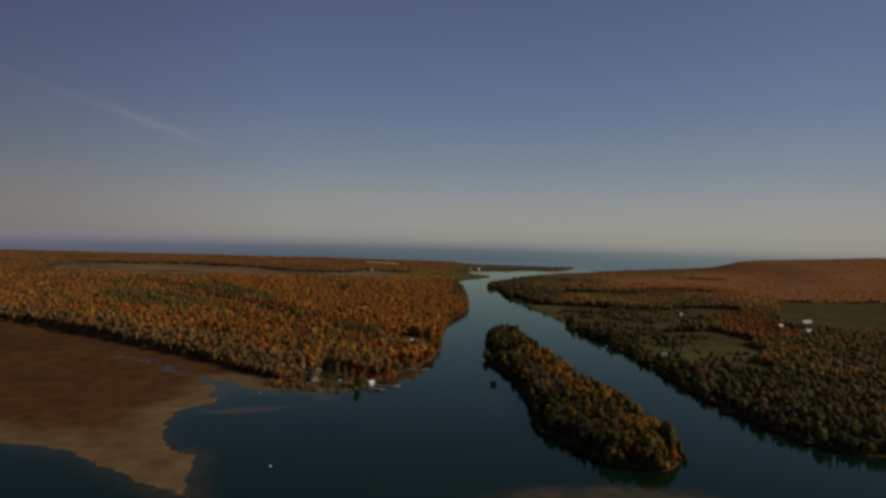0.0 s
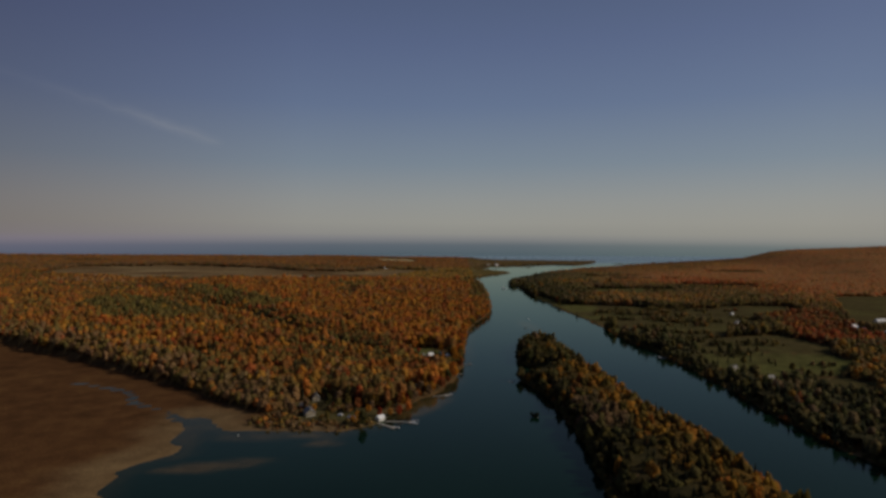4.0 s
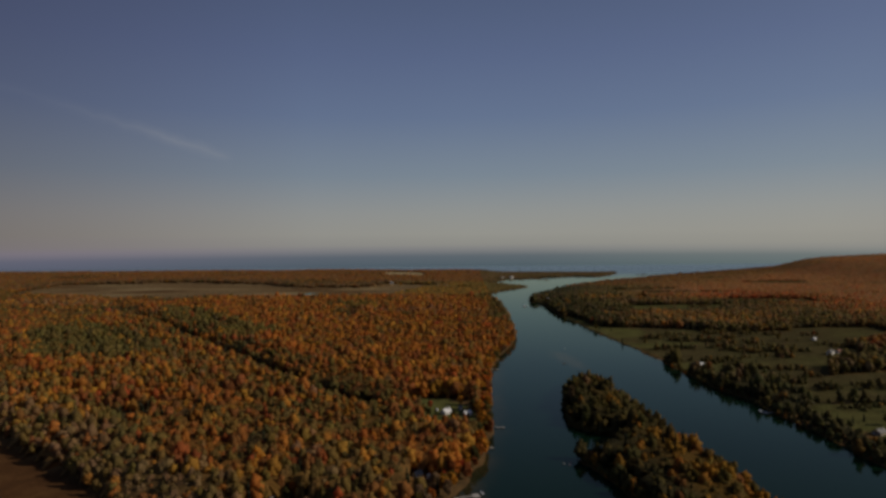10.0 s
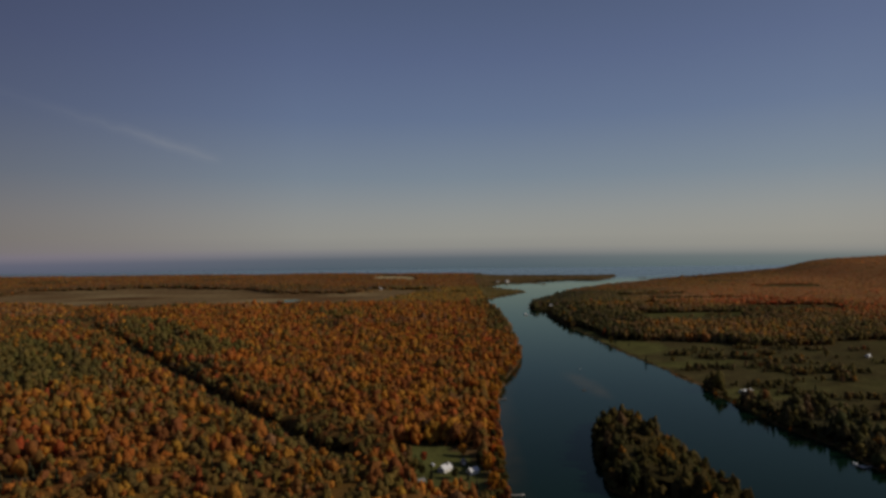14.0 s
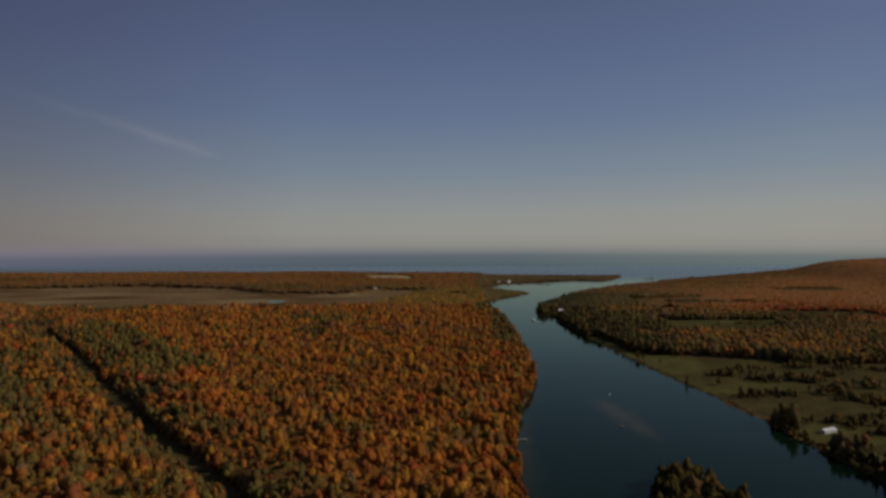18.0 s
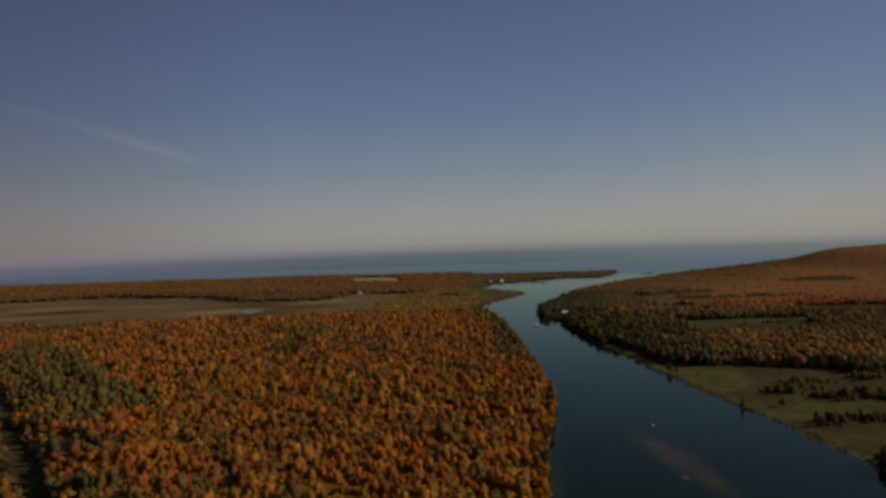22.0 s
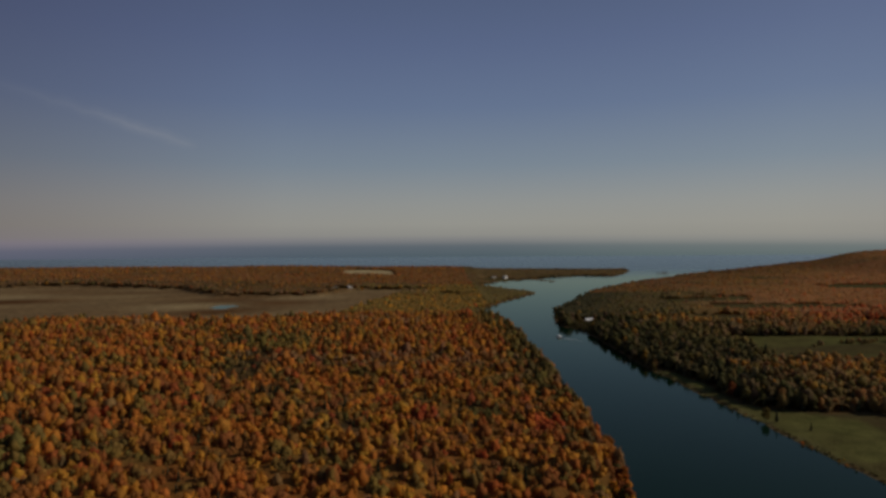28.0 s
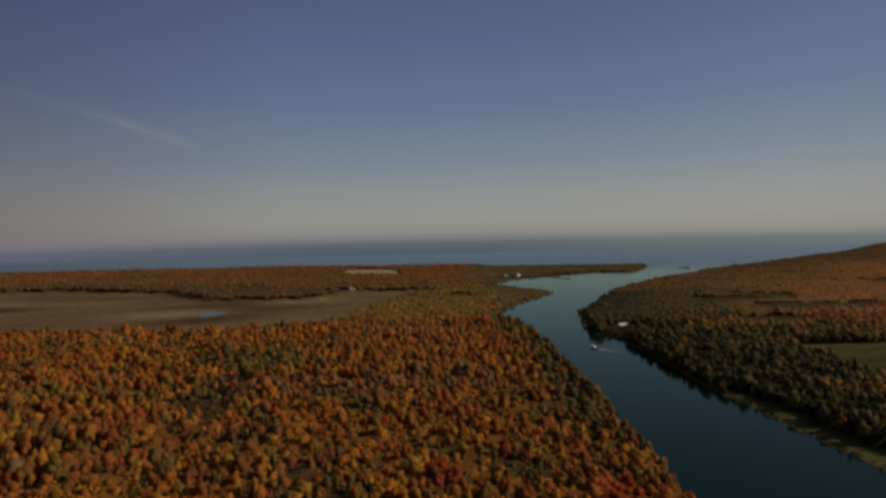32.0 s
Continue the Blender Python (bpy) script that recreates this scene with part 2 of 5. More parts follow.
STONE = plain("grey_stone", (0.16, 0.15, 0.14), (0.34, 0.32, 0.29), 0.9, 1.0)
FOAM = plain("foam", (0.28, 0.32, 0.32), (0.62, 0.65, 0.64), 0.7, 0.8)
PANE, pane_tree, pane_shader = material("window_glass", 0.05)
pane_shader.inputs["Base Color"].default_value = (0.02, 0.025, 0.03, 1)
pane_shader.inputs["IOR"].default_value = 1.5


# ---- plan of the land ----
WEST_A = [(-6000, 640), (-900, 600), (-420, 520), (-331, 500), (-297, 489), (-237, 451), (-183, 414), (-161, 405), (-178, 439),
          (-188, 484), (-221, 508), (-245, 552), (-258, 605), (-232, 649), (-246, 697), (-253, 738), (-236, 716), (-216, 700), (-177, 699),
          (-140, 702), (-113, 700), (-92, 718), (-76, 744), (-60, 792), (-30, 838), (-12, 908), (-4, 974), (0, 1050), (6, 1198)]
WEST_B = [(10, 1280), (26, 1382), (52, 1470), (66, 1560), (70, 1680), (73, 1800), (76, 1946), (76, 2149), (66, 2365), (44, 2480),
          (30, 2568), (66, 2645), (130, 2785), (236, 2976), (168, 3100), (100, 3230), (85, 3321), (163, 3418), (296, 3568), (420, 3670),
          (531, 3735), (675, 3695), (770, 3850), (860, 4060), (880, 4180), (700, 4200), (400, 4260), (0, 4330), (-800, 4420),
          (-2000, 4500), (-6000, 4300)]
EAST = [(6000, 300), (700, 440), (420, 515), (355, 530), (330, 560), (310, 643), (300, 773), (299, 928), (294, 1000), (288, 1092),
        (275, 1157), (266, 1300), (260, 1400), (250, 1480), (240, 1560), (228, 1693), (218, 1800), (207, 1900), (204, 1983), (202, 2100),
        (196, 2244), (166, 2292), (174, 2382), (207, 2560), (307, 2788), (408, 3010), (537, 3190), (692, 3420), (831, 3550), (1013, 3750),
        (1206, 3910), (1495, 4180), (2036, 4700), (6000, 5600)]
ISLAND = [(78, 1066), (88, 1135), (108, 1178), (138, 1176), (152, 1070), (158, 968), (176, 808), (198, 664), (206, 555), (202, 503),
          (178, 480), (137, 490), (114, 533), (92, 570), (98, 681), (86, 842), (66, 905), (104, 938), (118, 960), (96, 974), (72, 1000)]
ISLET = [(905, 3850), (960, 3840), (985, 3865), (930, 3885)]
BAR = [(300, 3575), (325, 3585), (378, 3425), (362, 3405)]
LUSH = [[(-98, 1100), (-49, 1104), (-22, 1068), (-12, 1020), (-18, 968), (-58, 962), (-84, 1020)],
        [(352, 1078), (430, 1085), (530, 1062), (540, 1020), (470, 935), (395, 930), (350, 960), (320, 1000), (315, 1045)],
        [(412, 2140), (520, 2124), (640, 2092), (700, 2086), (640, 2044), (520, 2028), (398, 2040)],
        [(210, 1885), (228, 1890), (248, 1795), (228, 1780)],
        [(224, 1740), (270, 1708), (330, 1660), (318, 1600), (270, 1560), (240, 1560)],
        [(239, 1457), (262, 1484), (340, 1505), (385, 1502), (355, 1455), (278, 1437)],
        [(268, 1300), (307, 1318), (340, 1314), (362, 1303), (340, 1262), (274, 1240)]]
MEADOWS = [[(246, 1700), (344, 1690), (440, 1640), (486, 1508), (512, 1434), (520, 1353), (442, 1210), (352, 1160), (332, 1224), (300, 1255),
            (276, 1345), (254, 1472)],
           [(419, 1610), (610, 1600), (600, 1450), (560, 1310), (402, 1220), (323, 1210), (342, 1162), (300, 1190), (296, 1300)],
           [(600, 1640), (760, 1620), (740, 1480), (600, 1430)],
           [(1009, 1880), (1400, 1960), (920, 1230), (800, 1215), (712, 1300)],
           [(560, 2560), (900, 2520), (880, 2430), (560, 2450)],
           [(700, 2300), (980, 2250), (930, 2110), (720, 2150)],
           [(336, 1165), (352, 1080), (430, 1087), (530, 1064), (575, 1120), (545, 1235), (450, 1218), (365, 1168)],
           [(405, 922), (468, 930), (480, 880), (430, 840), (405, 870)],
           [(398, 2042), (520, 2030), (640, 2046), (610, 1950), (500, 1895), (390, 1925)],
           [(390, 2275), (500, 2250), (590, 2345), (475, 2410)],
           [(590, 2790), (740, 2695), (770, 2750), (640, 2840)],
           [(510, 2720), (730, 2715), (720, 2610), (515, 2600)], [(1130, 3080), (1430, 3060), (1300, 2880), (1120, 2920)],
           [(-185, 3120), (-85, 3120), (-75, 3040), (-165, 3030)],
           [(-70, 2975), (20, 2950), (10, 2870), (-75, 2875)],
           [(120, 3440), (170, 3430), (250, 3530), (215, 3590), (140, 3610), (100, 3540)],
           [(-190, 742), (-170, 800), (-140, 816), (-100, 775), (-66, 764), (-62, 745), (-95, 720), (-150, 712), (-190, 716)]]
HEDGES = [[(379, 1419), (485, 1401)], [(300, 1442), (357, 1436)], [(324, 1333), (364, 1276), (420, 1258)], [(292, 1338), (315, 1326), (357, 1308)],
          [(368, 1197), (384, 1165), (407, 1141)], [(440, 1150), (540, 1140)], [(352, 1088), (430, 1094)], [(372, 1394), (492, 1392)], [(400, 1506), (528, 1480)],
          [(285, 1535), (322, 1552), (352, 1580)], [(300, 1514), (380, 1518), (450, 1535)], [(290, 1432), (350, 1440), (430, 1448)], [(330, 1600), (400, 1580), (470, 1602)],
          [(430, 1470), (520, 1440)], [(350, 1200), (420, 1215)], [(355, 1330), (400, 1345), (470, 1350)],
          [(370, 1060), (440, 1066)], [(420, 1000), (500, 985)], [(480, 1580), (600, 1540)], [(560, 1450), (600, 1380)], [(480, 2036), (600, 2048)]]
BARE = [[(-510, 3757), (-430, 3590), (-225, 3560), (-270, 3800), (-426, 3850)]]
MARSHES = [[(-6000, 1900), (-1500, 1480), (-745, 1136), (-624, 1053), (-527, 997), (-394, 902), (-317, 849), (-262, 800), (-206, 758),
            (-146, 735), (-104, 716), (-118, 690), (-160, 690), (-200, 660), (-140, 300), (-6000, 400)],
           [(-1000, 2330), (-699, 2290), (-538, 2270), (-432, 2280), (-327, 2340), (-280, 2450), (-256, 2610), (-175, 2930), (-115, 3083),
            (-324, 3110), (-419, 2930), (-534, 2900), (-697, 2900), (-916, 3170), (-1365, 3330), (-1900, 3200), (-1700, 2600)]]
CREEK = [(-460, 872), (-409, 850), (-378, 833), (-356, 811), (-346, 788), (-316, 770), (-293, 757), (-273, 732), (-256, 727), (-240, 705), (-240, 675)]
CUT = [(-1700, 3190), (-1397, 2724), (-952, 2029), (-667, 1694), (-427, 1394), (-312, 1249), (-247, 1182), (-167, 1092), (-130, 1052)]


def inside(poly, x, y):
    """Which of the points lie in the outline."""
    hit = np.zeros(x.shape, bool)
    for (ax, ay), (bx, by) in zip(poly, poly[1:] + poly[:1]):
        if ay == by:
            continue
        cross = (ay > y) != (by > y)
        hit ^= cross & (x < (bx - ax) * (y - ay) / (by - ay) + ax)
    return hit


def line_distance(line, x, y):
    best = np.full(x.shape, 1e9)
    for (ax, ay), (bx, by) in zip(line, line[1:]):
        dx, dy = bx - ax, by - ay
        k = np.clip(((x - ax) * dx + (y - ay) * dy) / (dx * dx + dy * dy), 0, 1)
        best = np.minimum(best, np.hypot(x - ax - k * dx, y - ay - k * dy))
    return best


def wave(x, y, size, seed):
    """Smooth hills and hollows of about that size, from -1 to 1."""
    r = np.random.RandomState(seed)
    total = 0
    for k in range(7):
        a, p, s = r.uniform(0, 6.283), r.uniform(0, 6.283), size * r.uniform(0.6, 1.7)
        total = total + np.sin((x * math.cos(a) + y * math.sin(a)) * 6.283 / s + p)
    return total / 4


WEST = WEST_A + WEST_B
LANDS = [WEST, EAST, ISLAND, ISLET, BAR]


def shore(x, y):
    """Metres inland; below zero out on the water. The shoreline is frayed a little."""
    best = np.full(x.shape, -1e9)
    for poly in LANDS:
        d = line_distance(poly + poly[:1], x, y)
        best = np.maximum(best, np.where(inside(poly, x, y), d, -d))
    return best + 3.0 * wave(x, y, 45, 3) + 1.5 * wave(x, y, 17, 4)


def step(a, b, v):
    k = np.clip((v - a) / (b - a), 0, 1)
    return k * k * (3 - 2 * k)


def any_in(polys, x, y):
    hit = np.zeros(x.shape, bool)
    for poly in polys:
        hit |= inside(poly, x, y)
    return hit


def height(x, y):
    d = shore(x, y)
    z = np.where(d < 0, np.maximum(d * 0.12, -3), np.minimum(d * 0.12, 1.0) + step(20, 500, d) * 7)
    inland = step(30, 400, d)
    z = z + inland * (2.5 * wave(x, y, 700, 11) + 1.0 * wave(x, y, 240, 12))
    # the long wooded ridge behind the far eastern shore, and a low rise on the western cape
    z = z + step(0, 420, d) * (x > 200) * (60 * step(1590, 2000, x - 0.10 * (y - 3700)) * step(2300, 3600, y) + 45 * step(1700, 3600, x) * step(2300, 3700, y))
    z = z + inland * (x < 400) * (4 + 15 * step(450, -50, x)) * step(3150, 3950, y)
    wet = any_in(MARSHES, x, y)
    z = np.where(wet & (d > 0), np.minimum(d * 0.03, 0.35) + 0.12 * wave(x, y, 60, 15), z)
    # open water winding through the reeds
    bed = 1.5 + 6 * step(-290, -240, x)
    z = np.where(wet, z - 1.0 * step(bed + 7, bed - 5, line_distance(CREEK, x, y)), z)
    pool = np.hypot((x + 615) / 26, (y - 2665) / 48) + 0.35 * wave(x, y, 70, 17) < 1
    return np.where(wet & pool, -0.5, z)


def spaced(a, b, near_a, near_b, fine, grow):
    """Grid lines, close together from near_a to near_b and wider apart beyond."""
    mid = list(np.arange(near_a, near_b, fine))
    s, v, up, down = fine, mid[-1], [], []
    while v < b:
        s *= grow
        v += s
        up.append(v)
    s, v = fine, mid[0]
    while v > a:
        s *= grow
        v -= s
        down.append(v)
    return np.array(down[::-1] + mid + up)


def link_mesh(name, verts, faces, mat, smooth=True):
    """A mesh from arrays of places and of triangles or quads."""
    me = bpy.data.meshes.new(name)
    n, k = len(faces), faces.shape[1]
    me.vertices.add(len(verts))
    me.vertices.foreach_set("co", np.asarray(verts, np.float32).ravel())
    me.loops.add(n * k)
    me.loops.foreach_set("vertex_index", faces.astype(np.int32).ravel())
    me.polygons.add(n)
    me.polygons.foreach_set("loop_start", np.arange(0, n * k, k, dtype=np.int32))
    me.polygons.foreach_set("use_smooth", np.full(n, smooth))
    me.update(calc_edges=True)
    me.materials.append(mat)
    return new(name, me)


def colour_layer(me, name, rgb):
    layer = me.attributes.new(name, "FLOAT_COLOR", "POINT")
    layer.data.foreach_set("color", np.column_stack([rgb, np.ones(len(rgb))]).astype(np.float32).ravel())


def build_ground():
    gx, gy = spaced(-5200, 5200, -480, 700, 9, 1.05), spaced(-150, 5300, 380, 2300, 9, 1.03)
    x, y = np.meshgrid(gx, gy)
    x, y = x.ravel(), y.ravel()
    z = height(x, y)
    w, h = len(gx), len(gy)
    i = (np.arange(h - 1)[:, None] * w + np.arange(w - 1)).ravel()
    ob = link_mesh("ground", np.column_stack([x, y, z]), np.column_stack([i, i + 1, i + w + 1, i + w]), GROUND)
    d = shore(x, y)
    field, wet = np.maximum(any_in(MEADOWS, x, y) * 0.5, np.maximum(any_in(LUSH[:1], x, y) * 1.0, any_in(LUSH[1:], x, y) * 0.80)), any_in(MARSHES, x, y)
    field = np.maximum(field, 0.62 * (inside(EAST, x, y) & (y > 1470) & (y < 1890) & (d < 20)))
    field = np.maximum(field, 0.5 * (line_distance(CUT, x, y) < 7 + 4 * step(2200, 1400, y)))
    sand = ((d > -6) & (d < 5) & ~wet & (wave(x, y, 120, 21) > 0.25)) * 0.10
    sand = np.maximum(sand, ((d > -5) & (d < 6) & (x > 200) & (y > 1180) & (y < 1990)) * 0.12)
    sand = np.maximum(sand, 0.7 * step(45, 15, np.hypot(x - 38, (y - 2562) * 0.8)))
    far_marsh = wet & (y > 2200)
    tan = far_marsh * (0.30 + 0.35 * wave(x, y, 260, 22) * wave(x, y, 900, 23))
    pale = np.maximum(np.maximum(any_in(BARE, x, y), sand), np.clip(tan, 0, 1))
    pale = np.maximum(pale, 0.24 * wet * (y < 900) * step(62, 12, d + 9 * wave(x, y, 70, 48)))
    colour_layer(ob.data, "cover", np.column_stack([field, wet, pale]).astype(float))
    tagged(ob, "autumn forest floor, meadows and brown reed marsh round the lake", "ground", kind="structure")


def build_water():
    gx = np.concatenate([[-30000], spaced(-2000, 2500, -460, 460, 10, 1.12), [30000]])
    gy = np.concatenate([[-30000], spaced(-300, 5000, 360, 2700, 10, 1.12), [30000]])
    x, y = np.meshgrid(gx, gy)
    x, y = x.ravel(), y.ravel()
    w, h = len(gx), len(gy)
    i = (np.arange(h - 1)[:, None] * w + np.arange(w - 1)).ravel()
    lake = link_mesh("water", np.column_stack([x, y, 0 * x]), np.column_stack([i, i + 1, i + w + 1, i + w]), WATER)
    d = shore(x, y)
    shallow = 0.75 * step(-20, -2, d) * (0.6 + 0.4 * wave(x, y, 200, 51)) * (x < 60)
    # weed beds and sunken bars: place, half length, half width, turn
    for cx, cy, a, c, turn, much in ((128, 1352, 85, 17, -8, 0.8), (118, 424, 92, 25, 88, 1.3), (-196, 618, 46, 11, 75, 1.5), (-122, 674, 20, 7, 88, 1.5), (-170, 688, 60, 10, 85, 0.9),
                                     (-46, 786, 58, 20, 28, 1.3), (60, 2590, 40, 14, -20, 0.6), (92, 780, 100, 14, 0, 0.25)):
        r = radians(turn)
        u, v = (x - cx) * math.cos(r) - (y - cy) * math.sin(r), (x - cx) * math.sin(r) + (y - cy) * math.cos(r)
        shallow = np.maximum(shallow, much * step(1.15, 0.45, np.hypot(u / c, v / a)))
    layer = lake.data.attributes.new("shallow", "FLOAT", "POINT")
    layer.data.foreach_set("value", np.clip(shallow, 0, 1.4).astype(np.float32))
    layer = lake.data.attributes.new("ruffle", "FLOAT", "POINT")
    layer.data.foreach_set("value", step(3300, 4300, y).astype(np.float32))
    tagged(lake, "calm dark teal lake channel with brown shallows", "water", kind="structure")


build_ground()
build_water()


# ---- woods ----
RNG = np.random.RandomState(5)
RUST, ORANGE, RED, GOLD = (0.360, 0.132, 0.050), (0.580, 0.206, 0.044), (0.50, 0.104, 0.042), (0.64, 0.320, 0.050)
OLIVE, GREEN, CONIFER, BARE_TWIGS = (0.250, 0.190, 0.058), (0.144, 0.132, 0.050), (0.076, 0.082, 0.050), (0.340, 0.220, 0.125)
STANDS = [(-302, 1817, 26, 6), (-243, 1732, 22, 6), (-174, 1662, 22, 6), (-144, 1622, 18, 6), (-298, 2003, 50, 4), (-362, 2024, 40, 5),
          (-43, 1684, 12, 6), (-26, 1652, 16, 5), (19, 1623, 15, 2), (-90, 1658, 13, 2), (-119, 1635, 14, 3), (-240, 1769, 14, 6),
          (-420, 1525, 52, 4), (-305, 1889, 30, 6), (-107, 1669, 14, 3), (47, 1587, 13, 6), (-354, 1430, 26, 1), (-789, 1812, 45, 6),
          (-560, 1525, 40, 6), (-925, 1995, 48, 6), (-404, 1379, 34, 6), (-382, 1034, 14, 2), (-353, 978, 16, 6), (-291, 988, 12, 6), (-201, 903, 14, 6)]
OLIVE_WOODS = [[(-842, 2010), (-690, 1920), (-480, 1655), (-366, 1510), (-405, 1460), (-532, 1553), (-700, 1760)],
               [(-830, 1480), (-830, 1650), (-666, 1570), (-470, 1330), (-519, 1255), (-630, 1260)]]
COLOUR_STANDS = [([(640, 1480), (760, 1545), (720, 1300), (640, 1160), (540, 1130)], 2, 1.0), ([(640, 1480), (760, 1545), (720, 1300), (640, 1160), (540, 1130)], 0, 1.4),
                 ([(1030, 2678), (1150, 2577), (858, 2187), (640, 2194), (738, 2470)], 2, 0.6), ([(1030, 2678), (1150, 2577), (858, 2187), (640, 2194), (738, 2470)], 0, 0.9),
                 ([(314, 2379), (440, 2345), (588, 2275), (434, 2185), (300, 2255)], 3, 1.8), ([(320, 1900), (480, 1880), (600, 1760), (560, 1690), (400, 1740)], 3, 0.9),
                 ([(560, 1160), (600, 1000), (520, 880), (440, 820), (470, 920), (540, 1010)], 3, 1.3)]
PALE_BARK = (0.20, 0.17, 0.14)
TINTS = np.array([RUST, ORANGE, RED, GOLD, OLIVE, GREEN, CONIFER, BARE_TWIGS])


def joined(parts):
    vs, fs, n = [], [], 0
    for v, f in parts:
        vs.append(v)
        fs.append(f + n)
        n += len(v)
    return np.vstack(vs), np.vstack(fs)


def stem(r0, r1, z0, z1, sides=3):
    a = np.arange(sides) * 6.283 / sides
    v = np.vstack([np.column_stack([np.cos(a) * r0, np.sin(a) * r0, np.full(sides, z0)]),
                   np.column_stack([np.cos(a) * r1, np.sin(a) * r1, np.full(sides, z1)])])
    f = []
    for k in range(sides):
        n = (k + 1) % sides
        f += [(k, n, n + sides), (k, n + sides, k + sides)]
    return v, np.array(f)


OCTA_V = np.array([(1, 0, 0), (0, 1, 0), (-1, 0, 0), (0, -1, 0), (0, 0, 1), (0, 0, -1)], float)
OCTA_F = np.array([(0, 1, 4), (1, 2, 4), (2, 3, 4), (3, 0, 4), (1, 0, 5), (2, 1, 5), (3, 2, 5), (0, 3, 5)])


def tuft(r, centre, size, squash=0.9):
    """A small ragged clump of leaves."""
    v = OCTA_V * (1 + r.uniform(-.45, .45, (6, 1))) * size * np.array([1, 1, squash])
    q = Euler((r.uniform(-.6, .6), r.uniform(-.6, .6), r.uniform(0, 6.283))).to_matrix()
    return v @ np.array(q).T + centre, OCTA_F


def broadleaf(seed, sprays):
    """Crown of a broadleaf tree one unit high: ragged sprays of leaves round the stem, broad below the middle and narrowing to an uneven top."""
    r = np.random.RandomState(seed)
    lean = r.uniform(-.07, .07, 2)
    full = r.uniform(0.8, 1.2)
    parts = []
    for k in range(sprays):
        z = 0.28 + 0.56 * k / max(1, sprays - 1) + r.uniform(-.06, .06)
        reach = full * (0.34 if sprays > 6 else 0.24) * (1 - 0.72 * max(0, (z - 0.45) / 0.5))
        a, d = 2.4 * k + r.uniform(-.6, .6), reach * r.uniform(0.35, 1.0)
        size = (0.24 if sprays > 6 else 0.31) * r.uniform(0.7, 1.25) * (1.1 - 0.4 * max(0, z - 0.5))
        parts.append(tuft(r, (d * math.cos(a) + lean[0] * z, d * math.sin(a) + lean[1] * z, z), size, 1.05))
    return joined(parts)


def spire(seed, tiers, sides):
    """Crown of a conifer one unit high: ragged skirts stacked to a point."""
    r = np.random.RandomState(seed)
    parts = []
    for k in range(tiers):
        z0, rad = 0.10 + 0.78 * k / tiers, 0.19 * (1 - k / tiers) + 0.035
        a = np.arange(sides) * 6.283 / sides + r.uniform(0, 6)
        ring = np.column_stack([np.cos(a), np.sin(a), np.zeros(sides)]) * (rad * r.uniform(0.65, 1.2, (sides, 1)))
        ring[:, 2] = z0 + r.uniform(-.03, .03, sides)
        v = np.vstack([ring, [(0, 0, min(1.0, z0 + 1.5 * 0.78 / tiers + 0.08))], [(0, 0, z0 + 0.05)]])
        f = [(i, (i + 1) % sides, sides) for i in range(sides)] + [((i + 1) % sides, i, sides + 1) for i in range(sides)]
        parts.append((v, np.array(f)))
    return joined(parts)


NEAR = [joined([broadleaf(s, 12), stem(0.020, 0.010, -0.02, 0.6)]) for s in range(12)]
MIDDLE = [broadleaf(20 + s, 4) for s in range(10)]
FAR = [tuft(np.random.RandomState(40 + s), (0, 0, 0.50), 0.46, 1.05) for s in range(8)]
NEAR_SPIRE, FAR_SPIRE = [spire(60 + s, 4, 6) for s in range(4)], [spire(70 + s, 2, 5) for s in range(3)]


def plantable(x, y):
    d = shore(x, y)
    ok = (d > 1.5) & ~any_in(MARSHES, x, y) & ~any_in(MEADOWS + LUSH, x, y) & ~any_in(BARE, x, y) & (line_distance(CUT, x, y) > 7.5 + 2.5 * step(2200, 1400, y) + 3 * wave(x, y, 60, 46))
    ok &= ~(inside(EAST, x, y) & (y > 1330) & (y < 1900) & (d < 22))
    for cx, cy, r in CLEARINGS:
        ok &= np.hypot(x - cx, y - cy) > r
    return ok


CLEARINGS = [(148, 1000, 7), (-36, 1086, 15), (-24, 1066, 12), (-62, 842, 11), (-50, 846, 11), (-48, 1040, 14), (-26, 1040, 11), (-148, 780, 16), (-135, 757, 14), (-110, 745, 12), (-72, 760, 14), (-50, 768, 9), (-3, 1290, 9),
             (-60, 860, 9), (206, 2272, 24), (224, 2300, 30), (208, 2236, 22), (196, 2206, 14), (236, 2335, 20), (-350, 3062, 34), (-388, 3060, 34), (725, 1222, 42), (775, 1320, 46), (348, 968, 22), (356, 988, 14), (368, 905, 24), (336, 948, 16), (356, 884, 16), (376, 930, 14), (692, 1260, 30), (430, 835, 14), (750, 1346, 25),
             (883, 1460, 40), (811, 1346, 30), (556, 1377, 14), (501, 777, 10), (610, 1500, 16), (-300, 3080, 20), (303, 1300, 18), (292, 1290, 12)]


